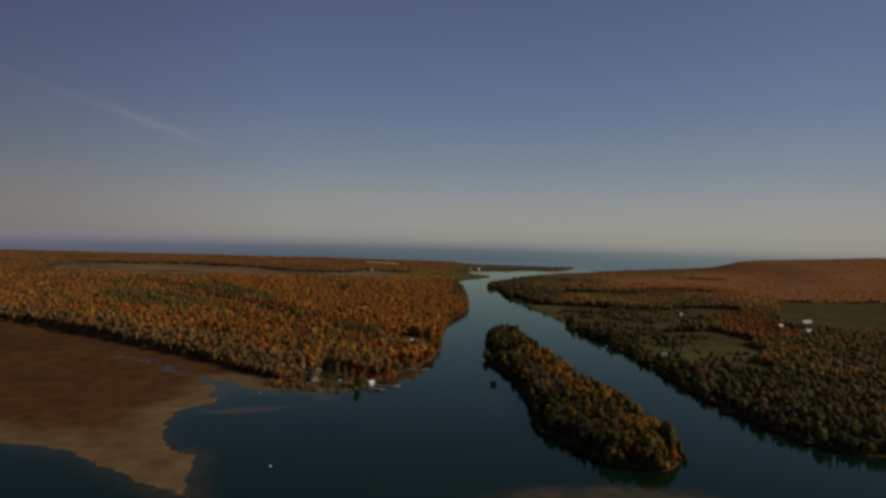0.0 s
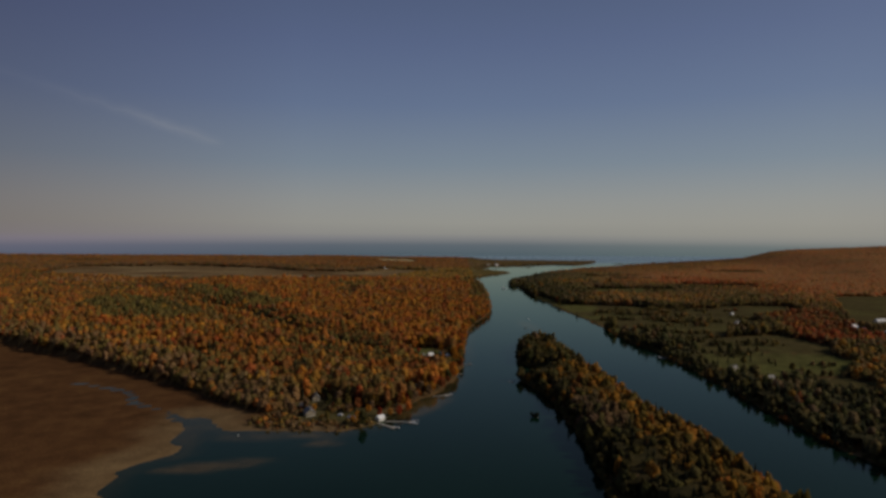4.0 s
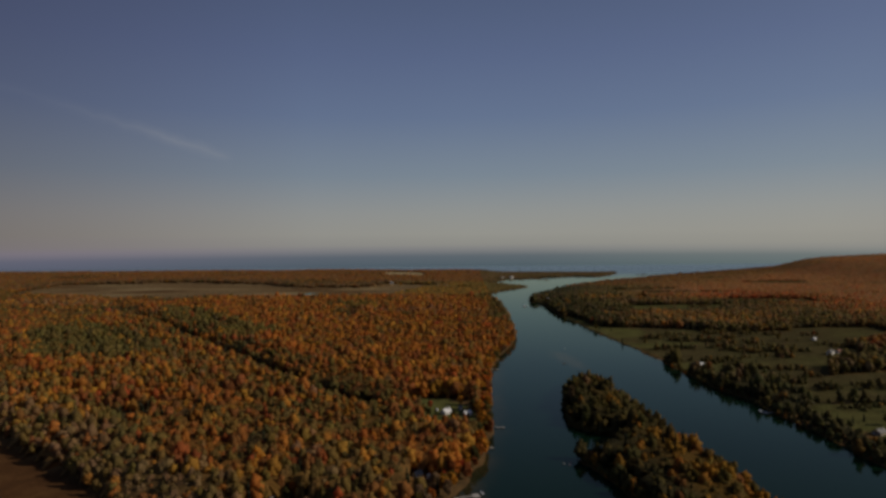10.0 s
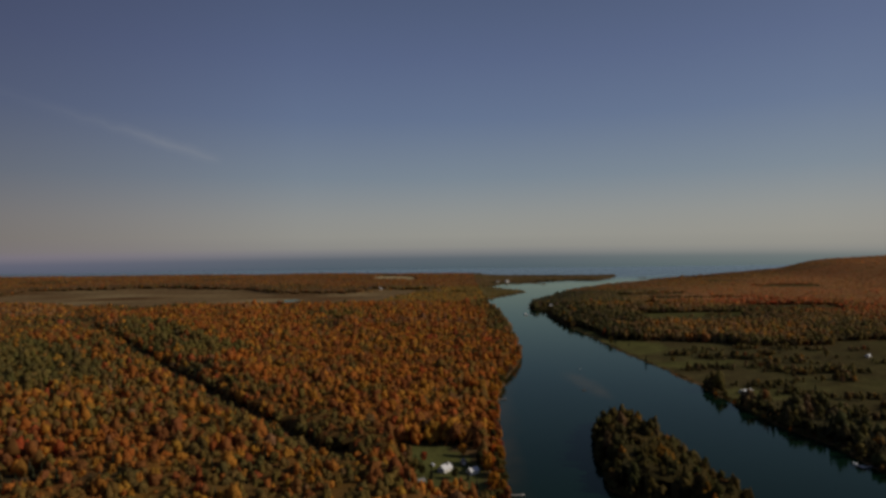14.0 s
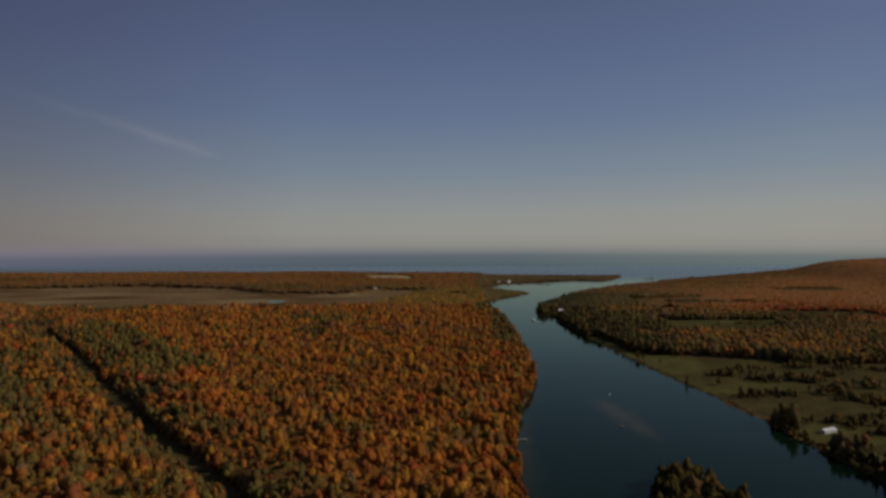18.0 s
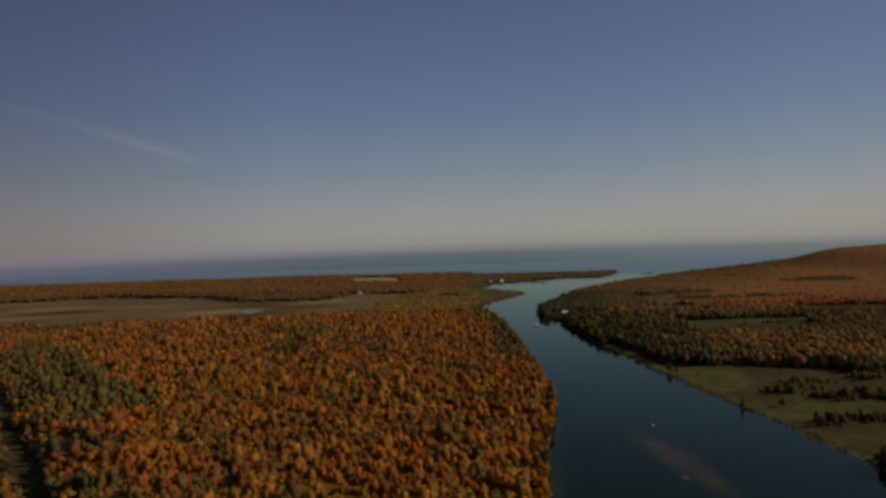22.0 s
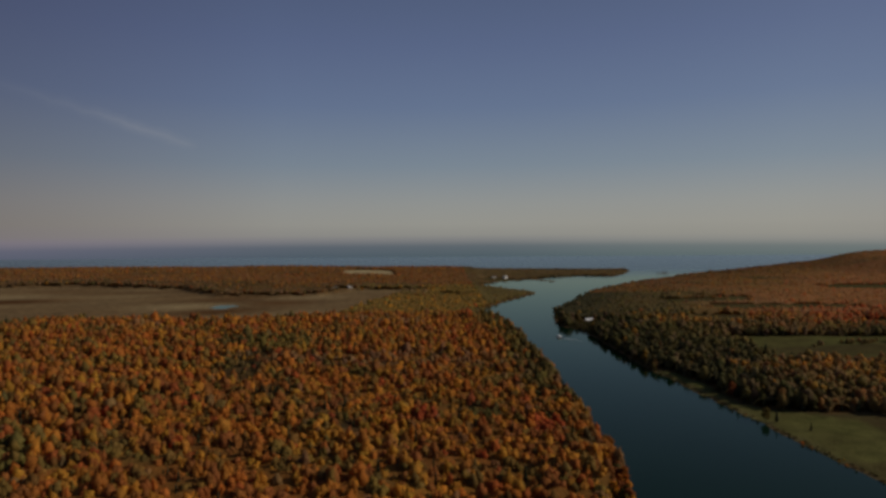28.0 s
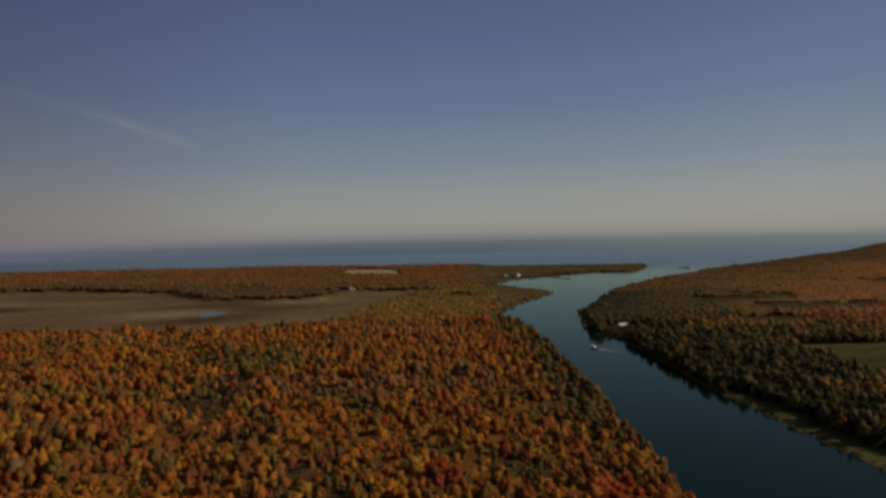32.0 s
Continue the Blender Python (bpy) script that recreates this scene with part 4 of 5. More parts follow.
def build_single_trees():
    r = np.random.RandomState(77)
    x, y = scattered(-120, 60, 700, 1560, 6.6)
    ok = shore_row(x, y) & (x < 70)
    x, y = x[ok], y[ok]
    kinds = species(x, y)[0]
    for px, py, k in zip(x, y, kinds):
        tall = r.uniform(8.5, 15.5)
        single_tree(float(px), float(py), int(k), tall, (3.5 + 0.5 * tall) * r.uniform(0.8, 1.15), r.uniform(0, 6.28), r.uniform(0.75, 1.25))
    # garden and meadow trees
    for px, py, k, tall in ((-72, 1035, 4, 12), (-58, 1022, 6, 11), (-20, 1050, 5, 12), (-12, 1046, 1, 12), (-40, 1024, 5, 9), (-66, 1030, 5, 10), (-30, 1020, 6, 8), (-72, 1050, 6, 10), (-46, 866, 1, 14), (-82, 797, 2, 14), (-44, 852, 2, 9), (-70, 800, 2, 11), 
                            (-66, 1062, 2, 8), (-34, 1076, 3, 10), (-160, 770, 7, 11), (-128, 768, 4, 12), (-116, 758, 7, 10),
                            (-96, 756, 3, 9), (-170, 752, 7, 12), (-132, 735, 4, 9), (-104, 742, 3, 7), (-150, 812, 5, 12), (-84, 748, 2, 9), (-178, 735, 7, 8), (-170, 728, 4, 6), (-128, 722, 4, 5),
                            (-140, 780, 5, 13), (-132, 790, 7, 14), (-120, 778, 4, 13), (-108, 768, 0, 12), (-176, 790, 7, 13), (-180, 768, 7, 12), (-94, 764, 7, 11),
                            (-74, 752, 3, 8), (-66, 756, 2, 11), (-58, 770, 1, 12), (-102, 732, 3, 6), (-150, 760, 3, 8), (-172, 804, 4, 14),
                            (286, 1490, 4, 9), (262, 1640, 6, 8), (330, 1530, 6, 8), (360, 1010, 6, 10), (376, 1000, 4, 12),
                            (340, 995, 6, 11), (395, 1020, 6, 9), (430, 1060, 6, 8), (360, 940, 5, 12), (420, 960, 4, 11), (340, 1070, 5, 10),
                            (238, 1672, 4, 13), (245, 1666, 6, 14), (246, 1730, 6, 9), (470, 1560, 6, 9), (520, 1500, 4, 11), (440, 1330, 7, 9), (390, 1300, 6, 8),
                            (-345, 3078, 4, 12), (-310, 3086, 3, 12)):
        single_tree(px, py, k, tall, (3.5 + 0.5 * tall) * r.uniform(0.85, 1.1), r.uniform(0, 6.28), r.uniform(0.8, 1.2))


build_single_trees()


def thicket(name, spots, label, lift=0.3):
    """Low bushes over ground where no tall tree stands."""
    xs, ys = [], []
    for cx, cy, rad, n in spots:
        a, q = RNG.uniform(0, 6.283, n), rad * RNG.uniform(0, 1, n) ** 0.5
        xs.append(cx + q * np.cos(a))
        ys.append(cy + q * np.sin(a))
    x, y = np.concatenate(xs), np.concatenate(ys)
    ok = (shore(x, y) > 2) & (np.hypot(x - 236, y - 2335) > 13) & (np.hypot(x + 150, y - 748) > 13) & (np.hypot(x + 118, y - 742) > 10) & (np.hypot(x + 48, y - 1040) > 10)
    plant(name, x[ok], y[ok], MIDDLE, FAR_SPIRE, label, 0.9, lift)


thicket("thicket", [(206, 2272, 26, 110), (224, 2302, 30, 150), (208, 2238, 22, 90)], "low dark bushes in front of the white boathouse", 0.24)
thicket("thicket", [(-150, 722, 26, 80), (-112, 718, 20, 50), (-180, 728, 22, 70), (-168, 760, 14, 24), (-100, 730, 14, 24), (-125, 768, 14, 24)],
        "low brown and olive bushes round the lakeside clearing", 0.17)
thicket("thicket", [(-72, 985, 16, 40), (-40, 985, 16, 40), (-86, 1060, 12, 24)],
        "garden shrubs and low trees round the white house")


def bank_fringe(line, out, gap, label, width, lift):
    """A low fringe along a bank; out: metres inland, along x."""
    xs, ys = [], []
    for (ax, ay), (bx, by) in zip(line, line[1:]):
        k = RNG.uniform(0, 1, int(math.hypot(bx - ax, by - ay) / gap))
        xs.append(ax + (bx - ax) * k + RNG.uniform(-1, 3.5, len(k)) * out)
        ys.append(ay + (by - ay) * k + RNG.uniform(-3, 3, len(k)))
    x, y = np.concatenate(xs), np.concatenate(ys)
    ok = shore(x, y) > 0.3
    plant("bank_fringe", x[ok], y[ok], FAR, FAR_SPIRE, label, width, lift)


# added low growth that draws the dark shadow line of the meadow bank
bank_fringe([p for p in EAST if 1290 < p[1] < 1990], 1.6, 1.3, "low dark fringe standing in for the bank's shadow along the eastern meadows", 0.55, 0.10)
bank_fringe([p for p in EAST if 500 < p[1] < 1310 and p[0] < 360], 1.8, 0.8, "overhanging bushes below the dark eastern woods", 0.8, 0.28)
bank_fringe(ISLAND + ISLAND[:1], 1.0, 0.7, "overhanging bushes round the foot of the island", 0.8, 0.28)


# ---- buildings ----
def box(bm, x0, x1, y0, y1, z0, z1):
    vs = [bm.verts.new(p) for p in ((x0, y0, z0), (x1, y0, z0), (x1, y1, z0), (x0, y1, z0), (x0, y0, z1), (x1, y0, z1), (x1, y1, z1), (x0, y1, z1))]
    for f in ((3, 2, 1, 0), (4, 5, 6, 7), (0, 1, 5, 4), (1, 2, 6, 5), (2, 3, 7, 6), (3, 0, 4, 7)):
        bm.faces.new([vs[i] for i in f])


def slab(bm, pts, thick):
    """A sloping board: four corners of its underside, and a thickness upwards."""
    low = [bm.verts.new(p) for p in pts]
    high = [bm.verts.new((p[0], p[1], p[2] + thick)) for p in pts]
    bm.faces.new(low[::-1])
    bm.faces.new(high)
    for i in range(4):
        k = (i + 1) % 4
        bm.faces.new((low[i], low[k], high[k], high[i]))


def stand(x, y):
    return float(height(np.array([float(x)]), np.array([float(y)]))[0])


def window(parent, x, y, z, w, h, side):
    """A framed window on a wall that faces along y (side 1 or -1) or along x (side 2 or -2)."""
    def put(a0, a1, z0, z1, d0, d1):
        bm = bmesh.new()
        lo, hi = sorted((d0, d1))
        if abs(side) == 1:
            box(bm, x + a0, x + a1, y + lo, y + hi, z + z0, z + z1)
        else:
            box(bm, x + lo, x + hi, y + a0, y + a1, z + z0, z + z1)
        return bm
    s = 1 if side > 0 else -1
    bm = bmesh.new()
    frame_part = part("window", put(-w / 2 - 0.1, w / 2 + 0.1, -0.1, h + 0.1, 0, 0.05 * s), TRIM, parent, "white framed window")
    part("pane", put(-w / 2, w / 2, 0, h, 0.05 * s, 0.07 * s), PANE, frame_part)
    part("sill", put(-w / 2 - 0.15, w / 2 + 0.15, -0.16, -0.1, 0, 0.14 * s), TRIM, frame_part)
    bm.free()


def house(x, y, turn, w, l, h, pitch, wall_mat, roof_mat, label, name="house", category="house", chimney=True, openings=True, barn_door=False):
    """A gabled house: its ridge runs along its own y; w across, l long, h to the eaves, pitch: the roof's rise."""
    root = new(name)
    root.matrix_world = pose(x, y, stand(x, y) - 0.15, 0, 0, turn)
    bm = bmesh.new()
    box(bm, -w / 2 - 0.1, w / 2 + 0.1, -l / 2 - 0.1, l / 2 + 0.1, -1.2, 0.35)
    part("foundation", bm, CONCRETE, root)
    bm = bmesh.new()
    ends = []
    for yy in (-l / 2, l / 2):
        ends.append([bm.verts.new(p) for p in ((-w / 2, yy, 0.35), (w / 2, yy, 0.35), (w / 2, yy, h), (0, yy, h + pitch), (-w / 2, yy, h))])
    bm.faces.new(ends[0])
    bm.faces.new(ends[1][::-1])
    for i in range(5):
        k = (i + 1) % 5
        bm.faces.new((ends[0][k], ends[0][i], ends[1][i], ends[1][k]))
    part("wall", bm, wall_mat, root)
    o, slope = 0.5, pitch / (w / 2)
    for s in (-1, 1):
        bm = bmesh.new()
        e = s * (w / 2 + o)
        low = h - slope * o + 0.02
        pts = [(0, -l / 2 - o, h + pitch + 0.02), (e, -l / 2 - o, low), (e, l / 2 + o, low), (0, l / 2 + o, h + pitch + 0.02)]
        slab(bm, pts[::-1] if s > 0 else pts, 0.16)
        part("roof", bm, roof_mat, root)
    bm = bmesh.new()
    box(bm, -0.14, 0.14, -l / 2 - o, l / 2 + o, h + pitch + 0.12, h + pitch + 0.24)
    part("ridge_cap", bm, roof_mat, root)
    if chimney:
        bm = bmesh.new()
        box(bm, w * 0.18 - 0.35, w * 0.18 + 0.35, l * 0.2 - 0.35, l * 0.2 + 0.35, h, h + pitch + 0.9)
        box(bm, w * 0.18 - 0.42, w * 0.18 + 0.42, l * 0.2 - 0.42, l * 0.2 + 0.42, h + pitch + 0.9, h + pitch + 1.05)
        part("chimney", bm, STONE, root, "grey stone chimney")
    if openings:
        for s in (-1, 1):
            n = max(2, int(l / 4))
            for k in range(n):
                window(root, s * w / 2, -l / 2 + l * (k + 0.5) / n, 1.25, 1.1, 1.2, 2 * s)
            window(root, w * 0.25, s * l / 2, 1.25, 1.1, 1.2, s)
            if w > 7:
                window(root, -w * 0.27, s * l / 2, 1.25, 1.1, 1.2, s)
        bm = bmesh.new()
        box(bm, -0.55, 0.45, -l / 2 - 0.06, -l / 2, 0.36, 2.4)
        door = part("door", bm, CEDAR, root, "brown wooden door")
        bm = bmesh.new()
        box(bm, 0.27, 0.37, -l / 2 - 0.12, -l / 2 - 0.06, 1.3, 1.4)
        part("handle", bm, STONE, door)
        bm = bmesh.new()
        box(bm, -1.1, 1.0, -l / 2 - 1.5, -l / 2 - 0.1, -0.4, 0.3)
        part("step", bm, CONCRETE, root)
    if barn_door:
        for s in (-1, 1):
            bm = bmesh.new()
            box(bm, min(0.04 * s, s * w * 0.24), max(0.04 * s, s * w * 0.24), -l / 2 - 0.1, -l / 2, 0.36, min(h, 3.6))
            part("sliding_door", bm, TRIM, root, "pale sliding barn door")
    return tagged(root, label, category, "houses by the water" if category == "house" else "sheds and barns")


house(-48, 1040, -38, 6.8, 9.5, 3.0, 2.6, SIDING, ROOF_PALE, "white house with a bright pale metal roof beside a lawn")
house(-26, 1035, -50, 5.5, 8, 2.8, 2.0, SIDING, ROOF_PALE, "small white cottage with a pale roof near the shore", chimney=False)
house(-33, 1056, 8, 4, 5, 2.4, 1.2, CEDAR, ROOF_GREY, "small grey garden shed behind the cottage", "shed", "shed", False, False, True)
house(-66, 1014, -55, 4.5, 6, 2.4, 1.4, TAN, ROOF_GREY, "low shed with a grey shingle roof under the trees", "shed", "shed", False, False, True)
house(-152, 750, 26, 9, 12, 3.4, 3.6, TAN, ROOF_GREY, "large grey-shingled lakeside house on a clearing")
house(-158, 803, 22, 7, 9, 3.2, 3.4, TAN, ROOF_GREY, "tan gabled cottage with a grey roof in the clearing")
house(-164, 776, 60, 5, 7, 2.6, 1.8, CEDAR, ROOF_GREY, "dark weathered garage at the edge of the clearing", "garage", "garage", False, False, True)
house(-82, 738, -40, 5, 7, 2.8, 2.0, SIDING, ROOF_PALE, "white boathouse standing at the foot of the docks", "boathouse", "boathouse", False, True)
house(-64, 863, -50, 4.5, 6, 3.0, 2.0, SIDING, ROOF_GREY, "white cottage half hidden among orange trees")
house(-54, 860, -50, 4, 5, 2.6, 1.6, SIDING, ROOF_PALE, "small white shed half hidden among orange trees", "shed", "shed", False, False, True)
house(148, 1003, -50, 4, 5, 2.5, 1.5, CEDAR, ROOF_GREY, "small weathered cabin at the edge of the island", "cabin", "cabin", False, False, True)
house(-3, 1270, -50, 7, 9, 3.2, 2.4, SIDING, ROOF_PALE, "white cottage with a pale roof close to the shore")
house(236, 2335, -74, 10, 20, 5.0, 3.0, SIDING, ROOF_PALE, "large white boathouse on the wooded point", "boathouse", "boathouse", False, True)
house(350, 972, -60, 8, 11, 3.0, 2.2, TAN, ROOF_GREY, "tan farmhouse with a grey roof behind shore trees")
house(371, 918, -55, 8, 12, 3.0, 2.2, SIDING, ROOF_GREY, "white house with a grey roof behind shore trees")
house(338, 1074, -50, 3, 4, 2.2, 1.1, SIDING, ROOF_PALE, "small white hut on the green meadow", "shed", "shed", False, False, True)
house(413, 808, -55, 7, 8, 3.2, 2.6, SIDING, ROOF_PALE, "small white house among dark trees")
house(528, 1358, -55, 7, 9, 4.2, 2.6, SIDING, ROOF_GREY, "white two-storey farmhouse beside the meadow")
house(544, 1366, -55, 5, 8, 3.0, 2.0, CEDAR, ROOF_RED, "brown outbuilding beside the farmhouse", "shed", "shed", False, False, True)
house(572, 1484, -50, 5, 7, 3.0, 1.8, SIDING, ROOF_PALE, "white house between meadow and woods")
house(702, 1285, -55, 10, 12, 5.0, 3.5, SIDING, ROOF_PALE, "white farmhouse at the edge of the large field")
house(718, 1280, -60, 6, 8, 3.2, 2.2, SIDING, ROOF_GREY, "small white outbuilding beside the farmhouse", "shed", "shed", False, False, True)
house(812, 1380, -68, 8, 26, 3.6, 1.7, SIDING, ROOF_PALE, "long barn with a pale metal roof on the field", "barn", "barn", False, False, True)
house(740, 1250, -66, 7, 15, 3.4, 1.6, SIDING, ROOF_PALE, "pale-roofed barn beside the long one", "barn", "barn", False, False, True)
house(681, 1050, -50, 6, 8, 3.0, 2.2, SIDING, ROOF_PALE, "small white house among trees behind the field")
house(-349, 3092, -52, 10, 12, 4.5, 3.4, SIDING, ROOF_PALE, "white house beside the far marsh")
house(-396, 3084, -62, 9, 16, 3.4, 2.4, TAN, ROOF_GREY, "low tan building beside the far marsh")
house(206, 3585, -50, 14, 16, 8.0, 4.5, SIDING, ROOF_GREY, "tall white house on the far shore of the bay")
house(160, 3590, -60, 12, 18, 4.0, 3.0, TAN, ROOF_GREY, "tan house on the far shore of the bay")
house(305, 1294, -68, 6, 15, 2.8, 1.3, SIDING, ROOF_PALE, "long low white building on the shore meadow", chimney=False)


# ---- docks, boats and small things ----
def dock(x, y, turn, l, w, platform, label):
    """A plank walkway on posts, out from the shore along its own y, with a wider end."""
    root = new("dock")
    root.matrix_world = pose(x, y, 0, 0, 0, turn)
    boards = [(0, l, w)] + ([(l, l + platform, platform * 1.2)] if platform else [])
    for y0, y1, wide in boards:
        for s in (-1, 1):
            bm = bmesh.new()
            box(bm, s * (wide / 2 - 0.15) - 0.06, s * (wide / 2 - 0.15) + 0.06, y0, y1, 0.50, 0.70)
            part("beam", bm, DECK, root)
        n = max(2, int((y1 - y0) / 0.62))
        bm = bmesh.new()
        box(bm, -wide / 2, wide / 2, -0.29, 0.29, 0.704, 0.75)
        me = mesh_of("plank", bm, DECK)
        for k in range(n):
            plank = new("plank", me)
            plank.parent = root
            plank.location = (0, y0 + (k + 0.5) * (y1 - y0) / n, 0)
        bm = bmesh.new()
        bmesh.ops.create_cone(bm, cap_ends=True, segments=8, radius1=0.12, radius2=0.11, depth=2.6)
        me = mesh_of("post", bm, BARK)
        for k in range(max(2, int((y1 - y0) / 4)) + 1):
            for s in (-1, 1):
                post = new("post", me)
                post.parent = root
                post.location = (s * (wide / 2 - 0.02), y0 + 0.3 + k * (y1 - y0 - 0.6) / max(2, int((y1 - y0) / 4)), 0.0)
    return tagged(root, label, "dock", "docks along the shore")


def boat(x, y, turn, l, label, cabin=True, canvas=False):
    """A motor boat: lofted hull, deck, cabin or canvas and an outboard."""
    root = new("motor_boat")
    root.matrix_world = pose(x, y, 0.05, 0, 0, turn)
    bm = bmesh.new()
    rings = []
    for k in range(9):
        s = k / 8
        wide = 0.17 * l * (1 - s ** 3.2) * (0.86 + 0.14 * math.sin(math.pi * s)) + 0.02
        top = 0.11 * l * (0.75 + 0.45 * s * s)
        yy = -l / 2 + l * s
        rings.append([bm.verts.new(p) for p in ((-wide, yy, top), (-wide * 0.86, yy, top * 0.35), (0, yy - (0.06 * l if k == 8 else 0), -0.05 * l),
                                                (wide * 0.86, yy, top * 0.35), (wide, yy, top), (0, yy, top * 0.96))])
    for a, b in zip(rings, rings[1:]):
        for i in range(6):
            k = (i + 1) % 6
            bm.faces.new((a[i], a[k], b[k], b[i]))
    bm.faces.new(rings[0][::-1])
    bm.faces.new(rings[-1])
    part("hull", bm, HULL, root, smooth=False)
    bm = bmesh.new()
    top = 0.085 * l
    if cabin:
        box(bm, -0.11 * l, 0.11 * l, -0.10 * l, 0.16 * l, top, top + 0.14 * l)
        bmesh.ops.bevel(bm, geom=bm.edges[:], offset=0.02 * l, segments=2, affect="EDGES")
        c = part("cabin", bm, HULL, root)
        bm = bmesh.new()
        box(bm, -0.095 * l, 0.095 * l, 0.155 * l, 0.168 * l, top + 0.06 * l, top + 0.125 * l)
        part("windscreen", bm, PANE, c, "dark windscreen")
    elif canvas:
        box(bm, -0.13 * l, 0.13 * l, -0.30 * l, 0.18 * l, top + 0.16 * l, top + 0.18 * l)
        part("canopy", bm, DARK_CLOTH, root, "dark canvas canopy")
        for sx in (-1, 1):
            for sy in (-0.27, 0.15):
                bm = bmesh.new()
                box(bm, sx * 0.12 * l - 0.02, sx * 0.12 * l + 0.02, sy * l - 0.02, sy * l + 0.02, top, top + 0.16 * l)
                part("canopy_pole", bm, TRIM, root)
    bm = bmesh.new()
    box(bm, -0.13 * l, 0.13 * l, -0.30 * l, -0.22 * l, top - 0.01, top + 0.05 * l)
    part("bench", bm, HULL if l > 10 else DARK_CLOTH, root)
    bm = bmesh.new()
    box(bm, -0.035 * l, 0.035 * l, -0.57 * l, -0.50 * l, 0.02, top + 0.06 * l)
    bmesh.ops.bevel(bm, geom=bm.edges[:], offset=0.012 * l, segments=2, affect="EDGES")
    part("outboard_motor", bm, DARK_CLOTH, root)
    root.scale = (1, 1, 1.5 if l > 10 else 1)
    return tagged(root, label, "boat", "boats on the channel")


dock(-76, 733, -94, 22, 1.8, 5, "long grey plank dock reaching into the dark water")
dock(-83, 727, -128, 18, 1.8, 4, "second plank dock with a wider end platform")
dock(-36, 824, -72, 14, 1.6, 5, "plank dock with a broad end platform")
dock(-18, 930, -80, 12, 1.5, 3, "short weathered plank dock by the trees")
dock(-4, 992, -85, 11, 1.5, 3, "small weathered plank dock by the trees")
dock(4, 1272, -85, 12, 1.5, 3, "small plank dock before the white cottage")
dock(297, 1046, 88, 12, 2.0, 5, "plank dock on the eastern shore")
dock(178, 2328, 92, 12, 2.0, 4, "plank dock below the white boathouse")
dock(191, 2455, 90, 9, 1.8, 3, "short dark dock on the wooded point")
dock(217, 2582, 88, 9, 1.8, 3, "small weathered dock past the wooded point")
boat(-49, 729, 80, 6.5, "white motor boat moored at the dock's end")
boat(-49, 738, 86, 5.5, "small white runabout moored at the dock", False, True)
boat(-64, 716, 60, 6.0, "white pontoon-like boat with a dark canopy", False, True)
boat(-16, 835, 20, 5.5, "small white boat moored at the platform", False, True)
boat(281, 1052, 5, 7.5, "white cabin boat moored on the eastern shore")
boat(67, 2676, 15, 7.5, "small white boat at anchor before the western point", False, True)
boat(139, 2160, 38, 12.5, "white cabin cruiser under way in the channel")


def wake(x, y, turn, l, label):
    """Foam behind a boat: a frayed streak along its track and two thin arms spreading from the stern."""
    root = new("boat_wake")
    root.matrix_world = pose(x, y, 0.05, 0, 0, turn)
    r = random.Random(9)
    for name, spread, wide, reach in (("foam_streak", 0.0, 1.3, l), ("foam_arm", 0.24, 0.5, l * 0.8), ("foam_arm", -0.24, 0.5, l * 0.8)):
        bm = bmesh.new()
        n, left, right = 16, [], []
        for k in range(n + 1):
            q = k / n
            half = wide * (1 - 0.75 * q) * r.uniform(0.6, 1.2)
            left.append(bm.verts.new((spread * reach * q - half, -reach * q, 0)))
            right.append(bm.verts.new((spread * reach * q + half, -reach * q, 0)))
        for k in range(n):
            bm.faces.new((left[k], left[k + 1], right[k + 1], right[k]))
        part(name, bm, FOAM, root)
    tagged(root, label, "boat wake", kind="stuff")


wake(143, 2155, 38, 44, "white frayed foam trailing behind the cruiser")


def buoy(x, y, size, label):
    root = new("mooring_buoy")
    root.matrix_world = pose(x, y, 0)
    bm = bmesh.new()
    bmesh.ops.create_uvsphere(bm, u_segments=12, v_segments=8, radius=size)
    for v in bm.verts:
        v.co.z = max(v.co.z * 0.9, -size * 0.5) + size * 0.25
    part("float", bm, HULL, root, smooth=True)
    bm = bmesh.new()
    bmesh.ops.create_cone(bm, cap_ends=True, segments=8, radius1=size * 0.18, radius2=size * 0.12, depth=size * 1.2,
                          matrix=Matrix.Translation((0, 0, size * 1.5)))
    part("stem", bm, HULL, root)
    tagged(root, label, "buoy", "buoys in the channel")


buoy(138, 1445, 0.9, "white channel buoy above the sunken bar")
buoy(-127, 469, 0.8, "white buoy afloat off the reed marsh")
buoy(-200, 690, 0.5, "small white buoy at the edge of the reeds")
buoy(16, 1275, 0.5, "small white buoy near the cottage shore")


def swim_raft(x, y, turn, label):
    root = new("swim_raft")
    root.matrix_world = pose(x, y, 0, 0, 0, turn)
    bm = bmesh.new()
    box(bm, -2.2, 2.2, -2.2, 2.2, 0.35, 0.5)
    part("deck", bm, BARK, root)
    for sx in (-1, 1):
        for sy in (-1, 1):
            bm = bmesh.new()
            bmesh.ops.create_cone(bm, cap_ends=True, segments=12, radius1=0.4, radius2=0.4, depth=1.2,
                                  matrix=Matrix.Translation((sx * 1.5, sy * 1.5, 0.05)) @ Matrix.Rotation(math.pi / 2, 4, "X"))
            part("float", bm, DARK_CLOTH, root)
    tagged(root, label, "raft")


swim_raft(118, 1316, 20, "dark square raft anchored off the island")


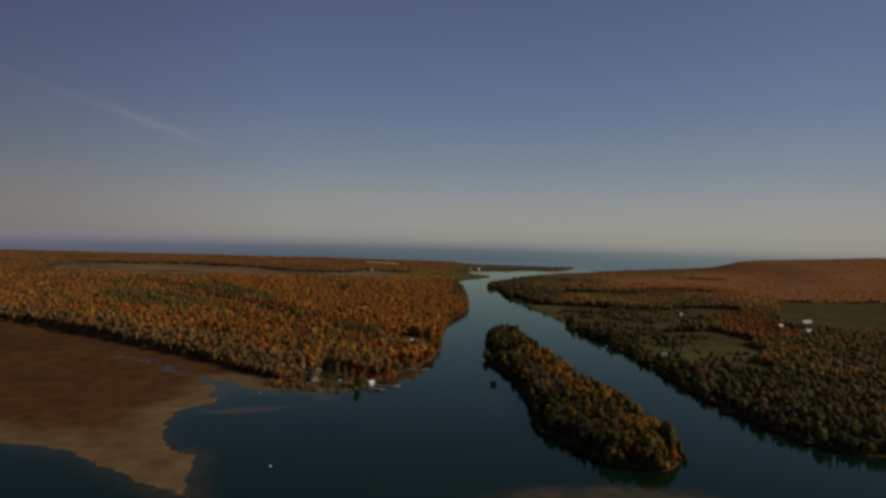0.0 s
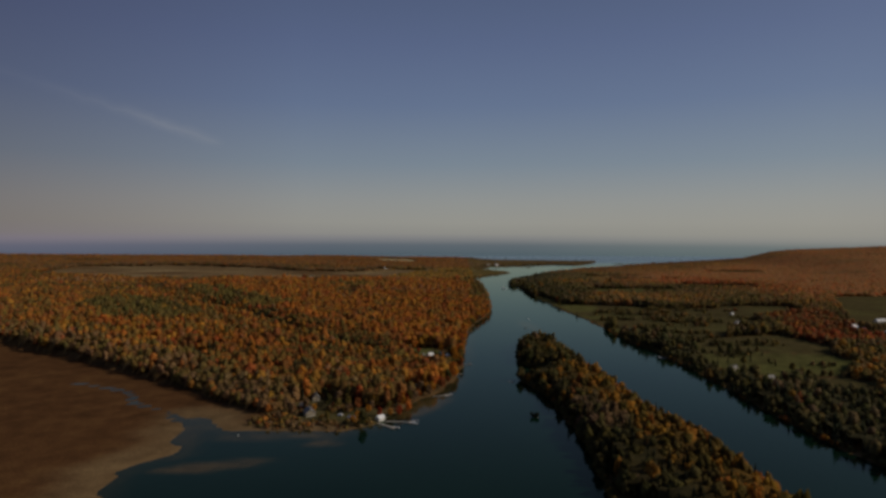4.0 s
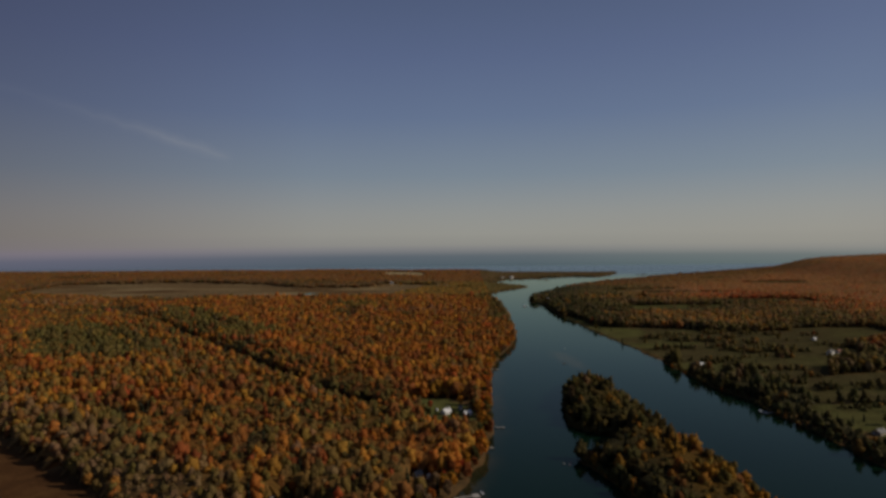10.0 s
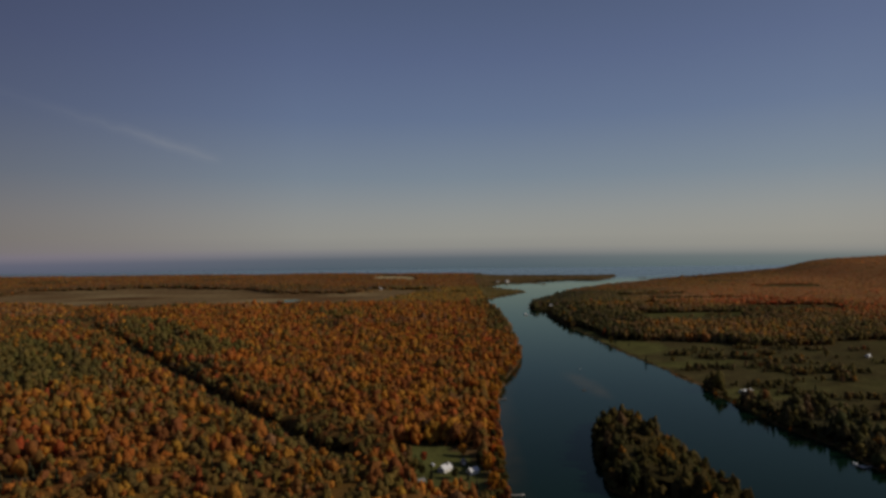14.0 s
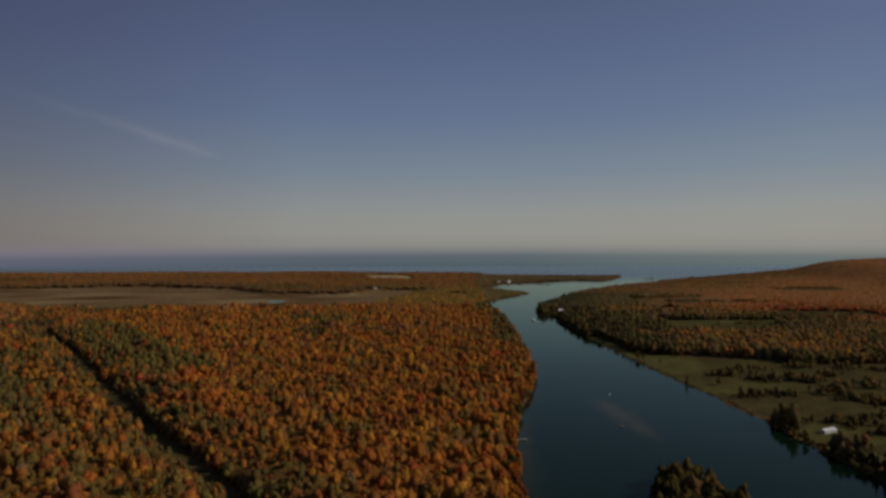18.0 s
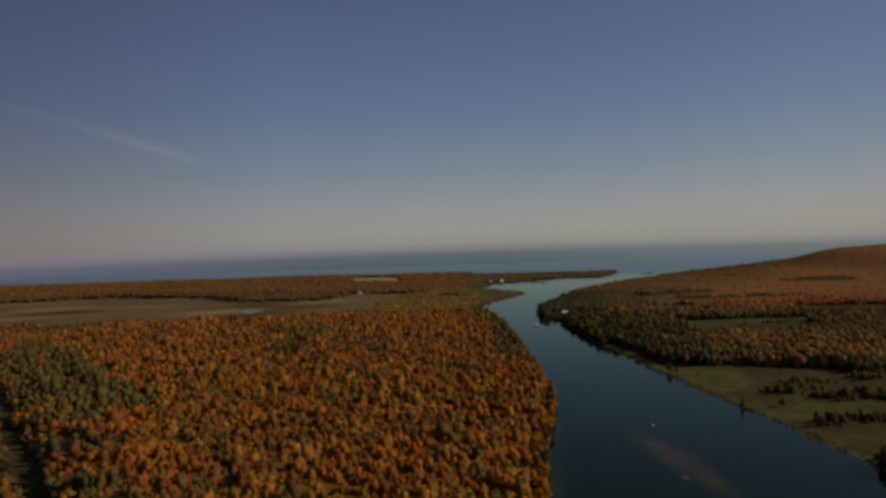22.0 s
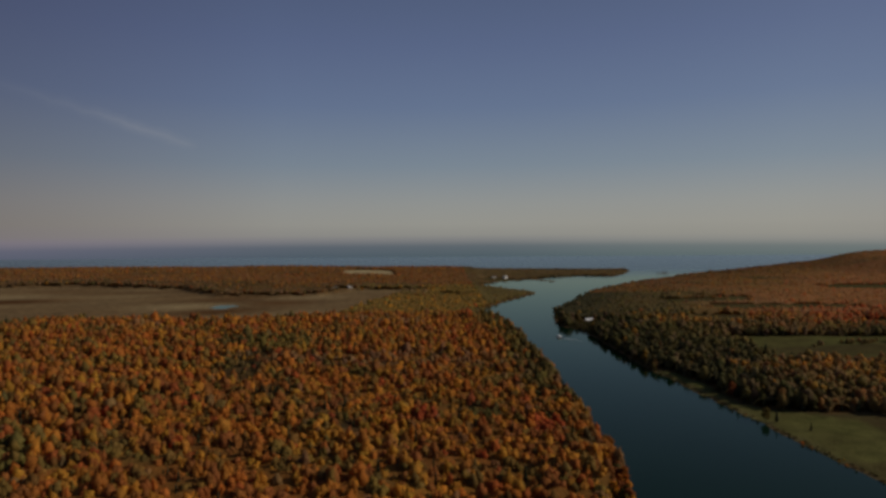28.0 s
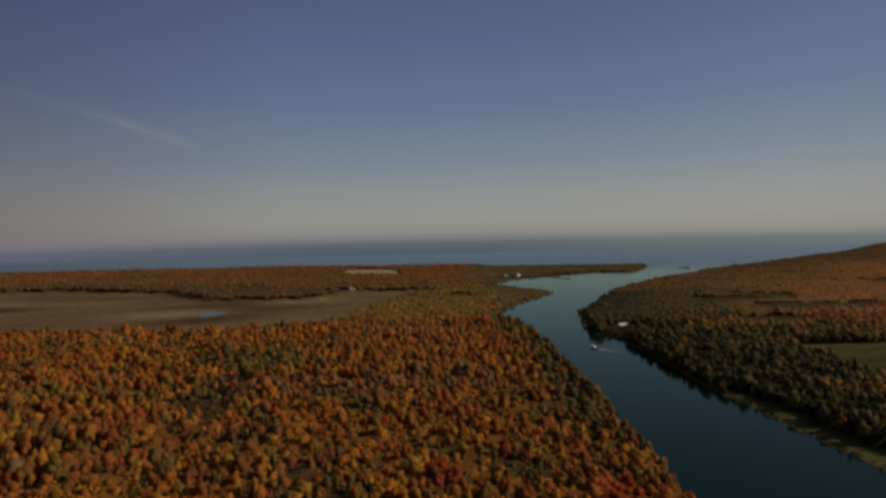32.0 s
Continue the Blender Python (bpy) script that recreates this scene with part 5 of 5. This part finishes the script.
def brush_rock(x, y, label):
    """A low rock awash with a few dark shrubs on it."""
    root = new("brush_rock")
    root.matrix_world = pose(x, y, 0)
    bm = bmesh.new()
    bmesh.ops.create_icosphere(bm, subdivisions=2, radius=4.6)
    for v in bm.verts:
        v.co *= 1 + 0.18 * noise.noise(v.co * 0.4)
        v.co.z = v.co.z * 0.12 - 0.45
    part("rock_base", bm, STONE, root)
    r = np.random.RandomState(4)
    for k in range(9):
        a, d = r.uniform(0, 6.283), 3.6 * r.uniform(0.1, 1.0)
        crown = joined([tuft(r, (r.uniform(-.8, .8), r.uniform(-.8, .8), r.uniform(0.6, 3.4)), r.uniform(1.0, 1.7), 0.9) for _ in range(7)] + [stem(0.12, 0.06, -0.4, 2.2)])
        shrub = new("shrub", array_mesh("shrub", crown, TREE_LEAVES))
        shrub.parent, shrub.location, shrub.color = root, (d * math.cos(a), d * math.sin(a), 0.5), (0.03, 0.036, 0.026, 1)
    tagged(root, label, "islet")


brush_rock(66, 754, "tiny rock islet overgrown with dark shrubs")


def rock(x, y, size, seed):
    r = np.random.RandomState(seed)
    bm = bmesh.new()
    bmesh.ops.create_icosphere(bm, subdivisions=2, radius=size)
    for v in bm.verts:
        v.co *= 1 + 0.22 * noise.noise(v.co * (1.6 / size) + Vector((seed, 0, 0)))
        v.co.z *= 0.45
    ob = new("rock", mesh_of("rock", bm, STONE))
    ob.matrix_world = pose(x, y, 0.1, 0, 0, r.uniform(0, 360))
    tagged(ob, "dark boulder breaking the lake surface", "rock", "rocks off the island")


for k, (x, y, s) in enumerate(((56, 893, 1.6), (58, 899, 1.2), (52, 896, 1.0))):
    rock(x, y, s, k)


def van(x, y, turn, l, label, name="van"):
    """A parked vehicle: body, cab glass, four wheels."""
    root = new(name)
    root.matrix_world = pose(x, y, stand(x, y), 0, 0, turn)
    bm = bmesh.new()
    box(bm, -0.95, 0.95, -l / 2, l / 2, 0.35, 1.25)
    bmesh.ops.bevel(bm, geom=bm.edges[:], offset=0.12, segments=2, affect="EDGES")
    part("body", bm, HULL, root)
    bm = bmesh.new()
    box(bm, -0.85, 0.85, -l / 2 + 0.1, l / 2 - 1.1, 1.2, 2.0)
    bmesh.ops.bevel(bm, geom=bm.edges[:], offset=0.15, segments=2, affect="EDGES")
    cab = part("cab", bm, HULL, root)
    bm = bmesh.new()
    box(bm, -0.75, 0.75, l / 2 - 1.13, l / 2 - 1.08, 1.35, 1.9)
    part("windscreen", bm, PANE, cab)
    for sx in (-1, 1):
        for sy in (-1, 1):
            bm = bmesh.new()
            bmesh.ops.create_cone(bm, cap_ends=True, segments=14, radius1=0.36, radius2=0.36, depth=0.24,
                                  matrix=Matrix.Translation((sx * 0.85, sy * l * 0.31, 0.36)) @ Matrix.Rotation(math.pi / 2, 4, "Y"))
            part("wheel", bm, DARK_CLOTH, root, "black tyre")
    tagged(root, label, name, "parked vehicles")


van(-122, 748, 80, 5.0, "white van parked on the lakeside clearing")
van(-110, 741, 75, 8.5, "long white camper parked on the lakeside clearing", "camper_van")
van(-58, 1052, 20, 4.8, "white car parked beside the house", "car")


def fence(points, label):
    """A pale board fence: posts and two rails for each bay."""
    root = new("fence")
    (x0, y0), (x1, y1) = points
    root.matrix_world = pose(x0, y0, 0)
    n = int(math.hypot(x1 - x0, y1 - y0) / 4)
    for k in range(n + 1):
        x, y = x0 + (x1 - x0) * k / n, y0 + (y1 - y0) * k / n
        bm = bmesh.new()
        box(bm, -0.1, 0.1, -0.1, 0.1, -0.3, 1.5)
        ob = part("post", bm, TRIM, root)
        ob.location = (x - x0, y - y0, stand(x, y))
        if k < n:
            xn, yn = x0 + (x1 - x0) * (k + 1) / n, y0 + (y1 - y0) * (k + 1) / n
            za, zb = stand(x, y), stand(xn, yn)
            for up in (0.5, 1.0):
                bm = bmesh.new()
                pts = [(x - x0, y - y0 - 0.04, za + up), (xn - x0, yn - y0 - 0.04, zb + up), (xn - x0, yn - y0 + 0.04, zb + up), (x - x0, y - y0 + 0.04, za + up)]
                slab(bm, pts, 0.28)
                part("rail", bm, TRIM, root)
    tagged(root, label, "fence")


fence(((775, 1222), (812, 1234)), "pale board fence along the farm field")
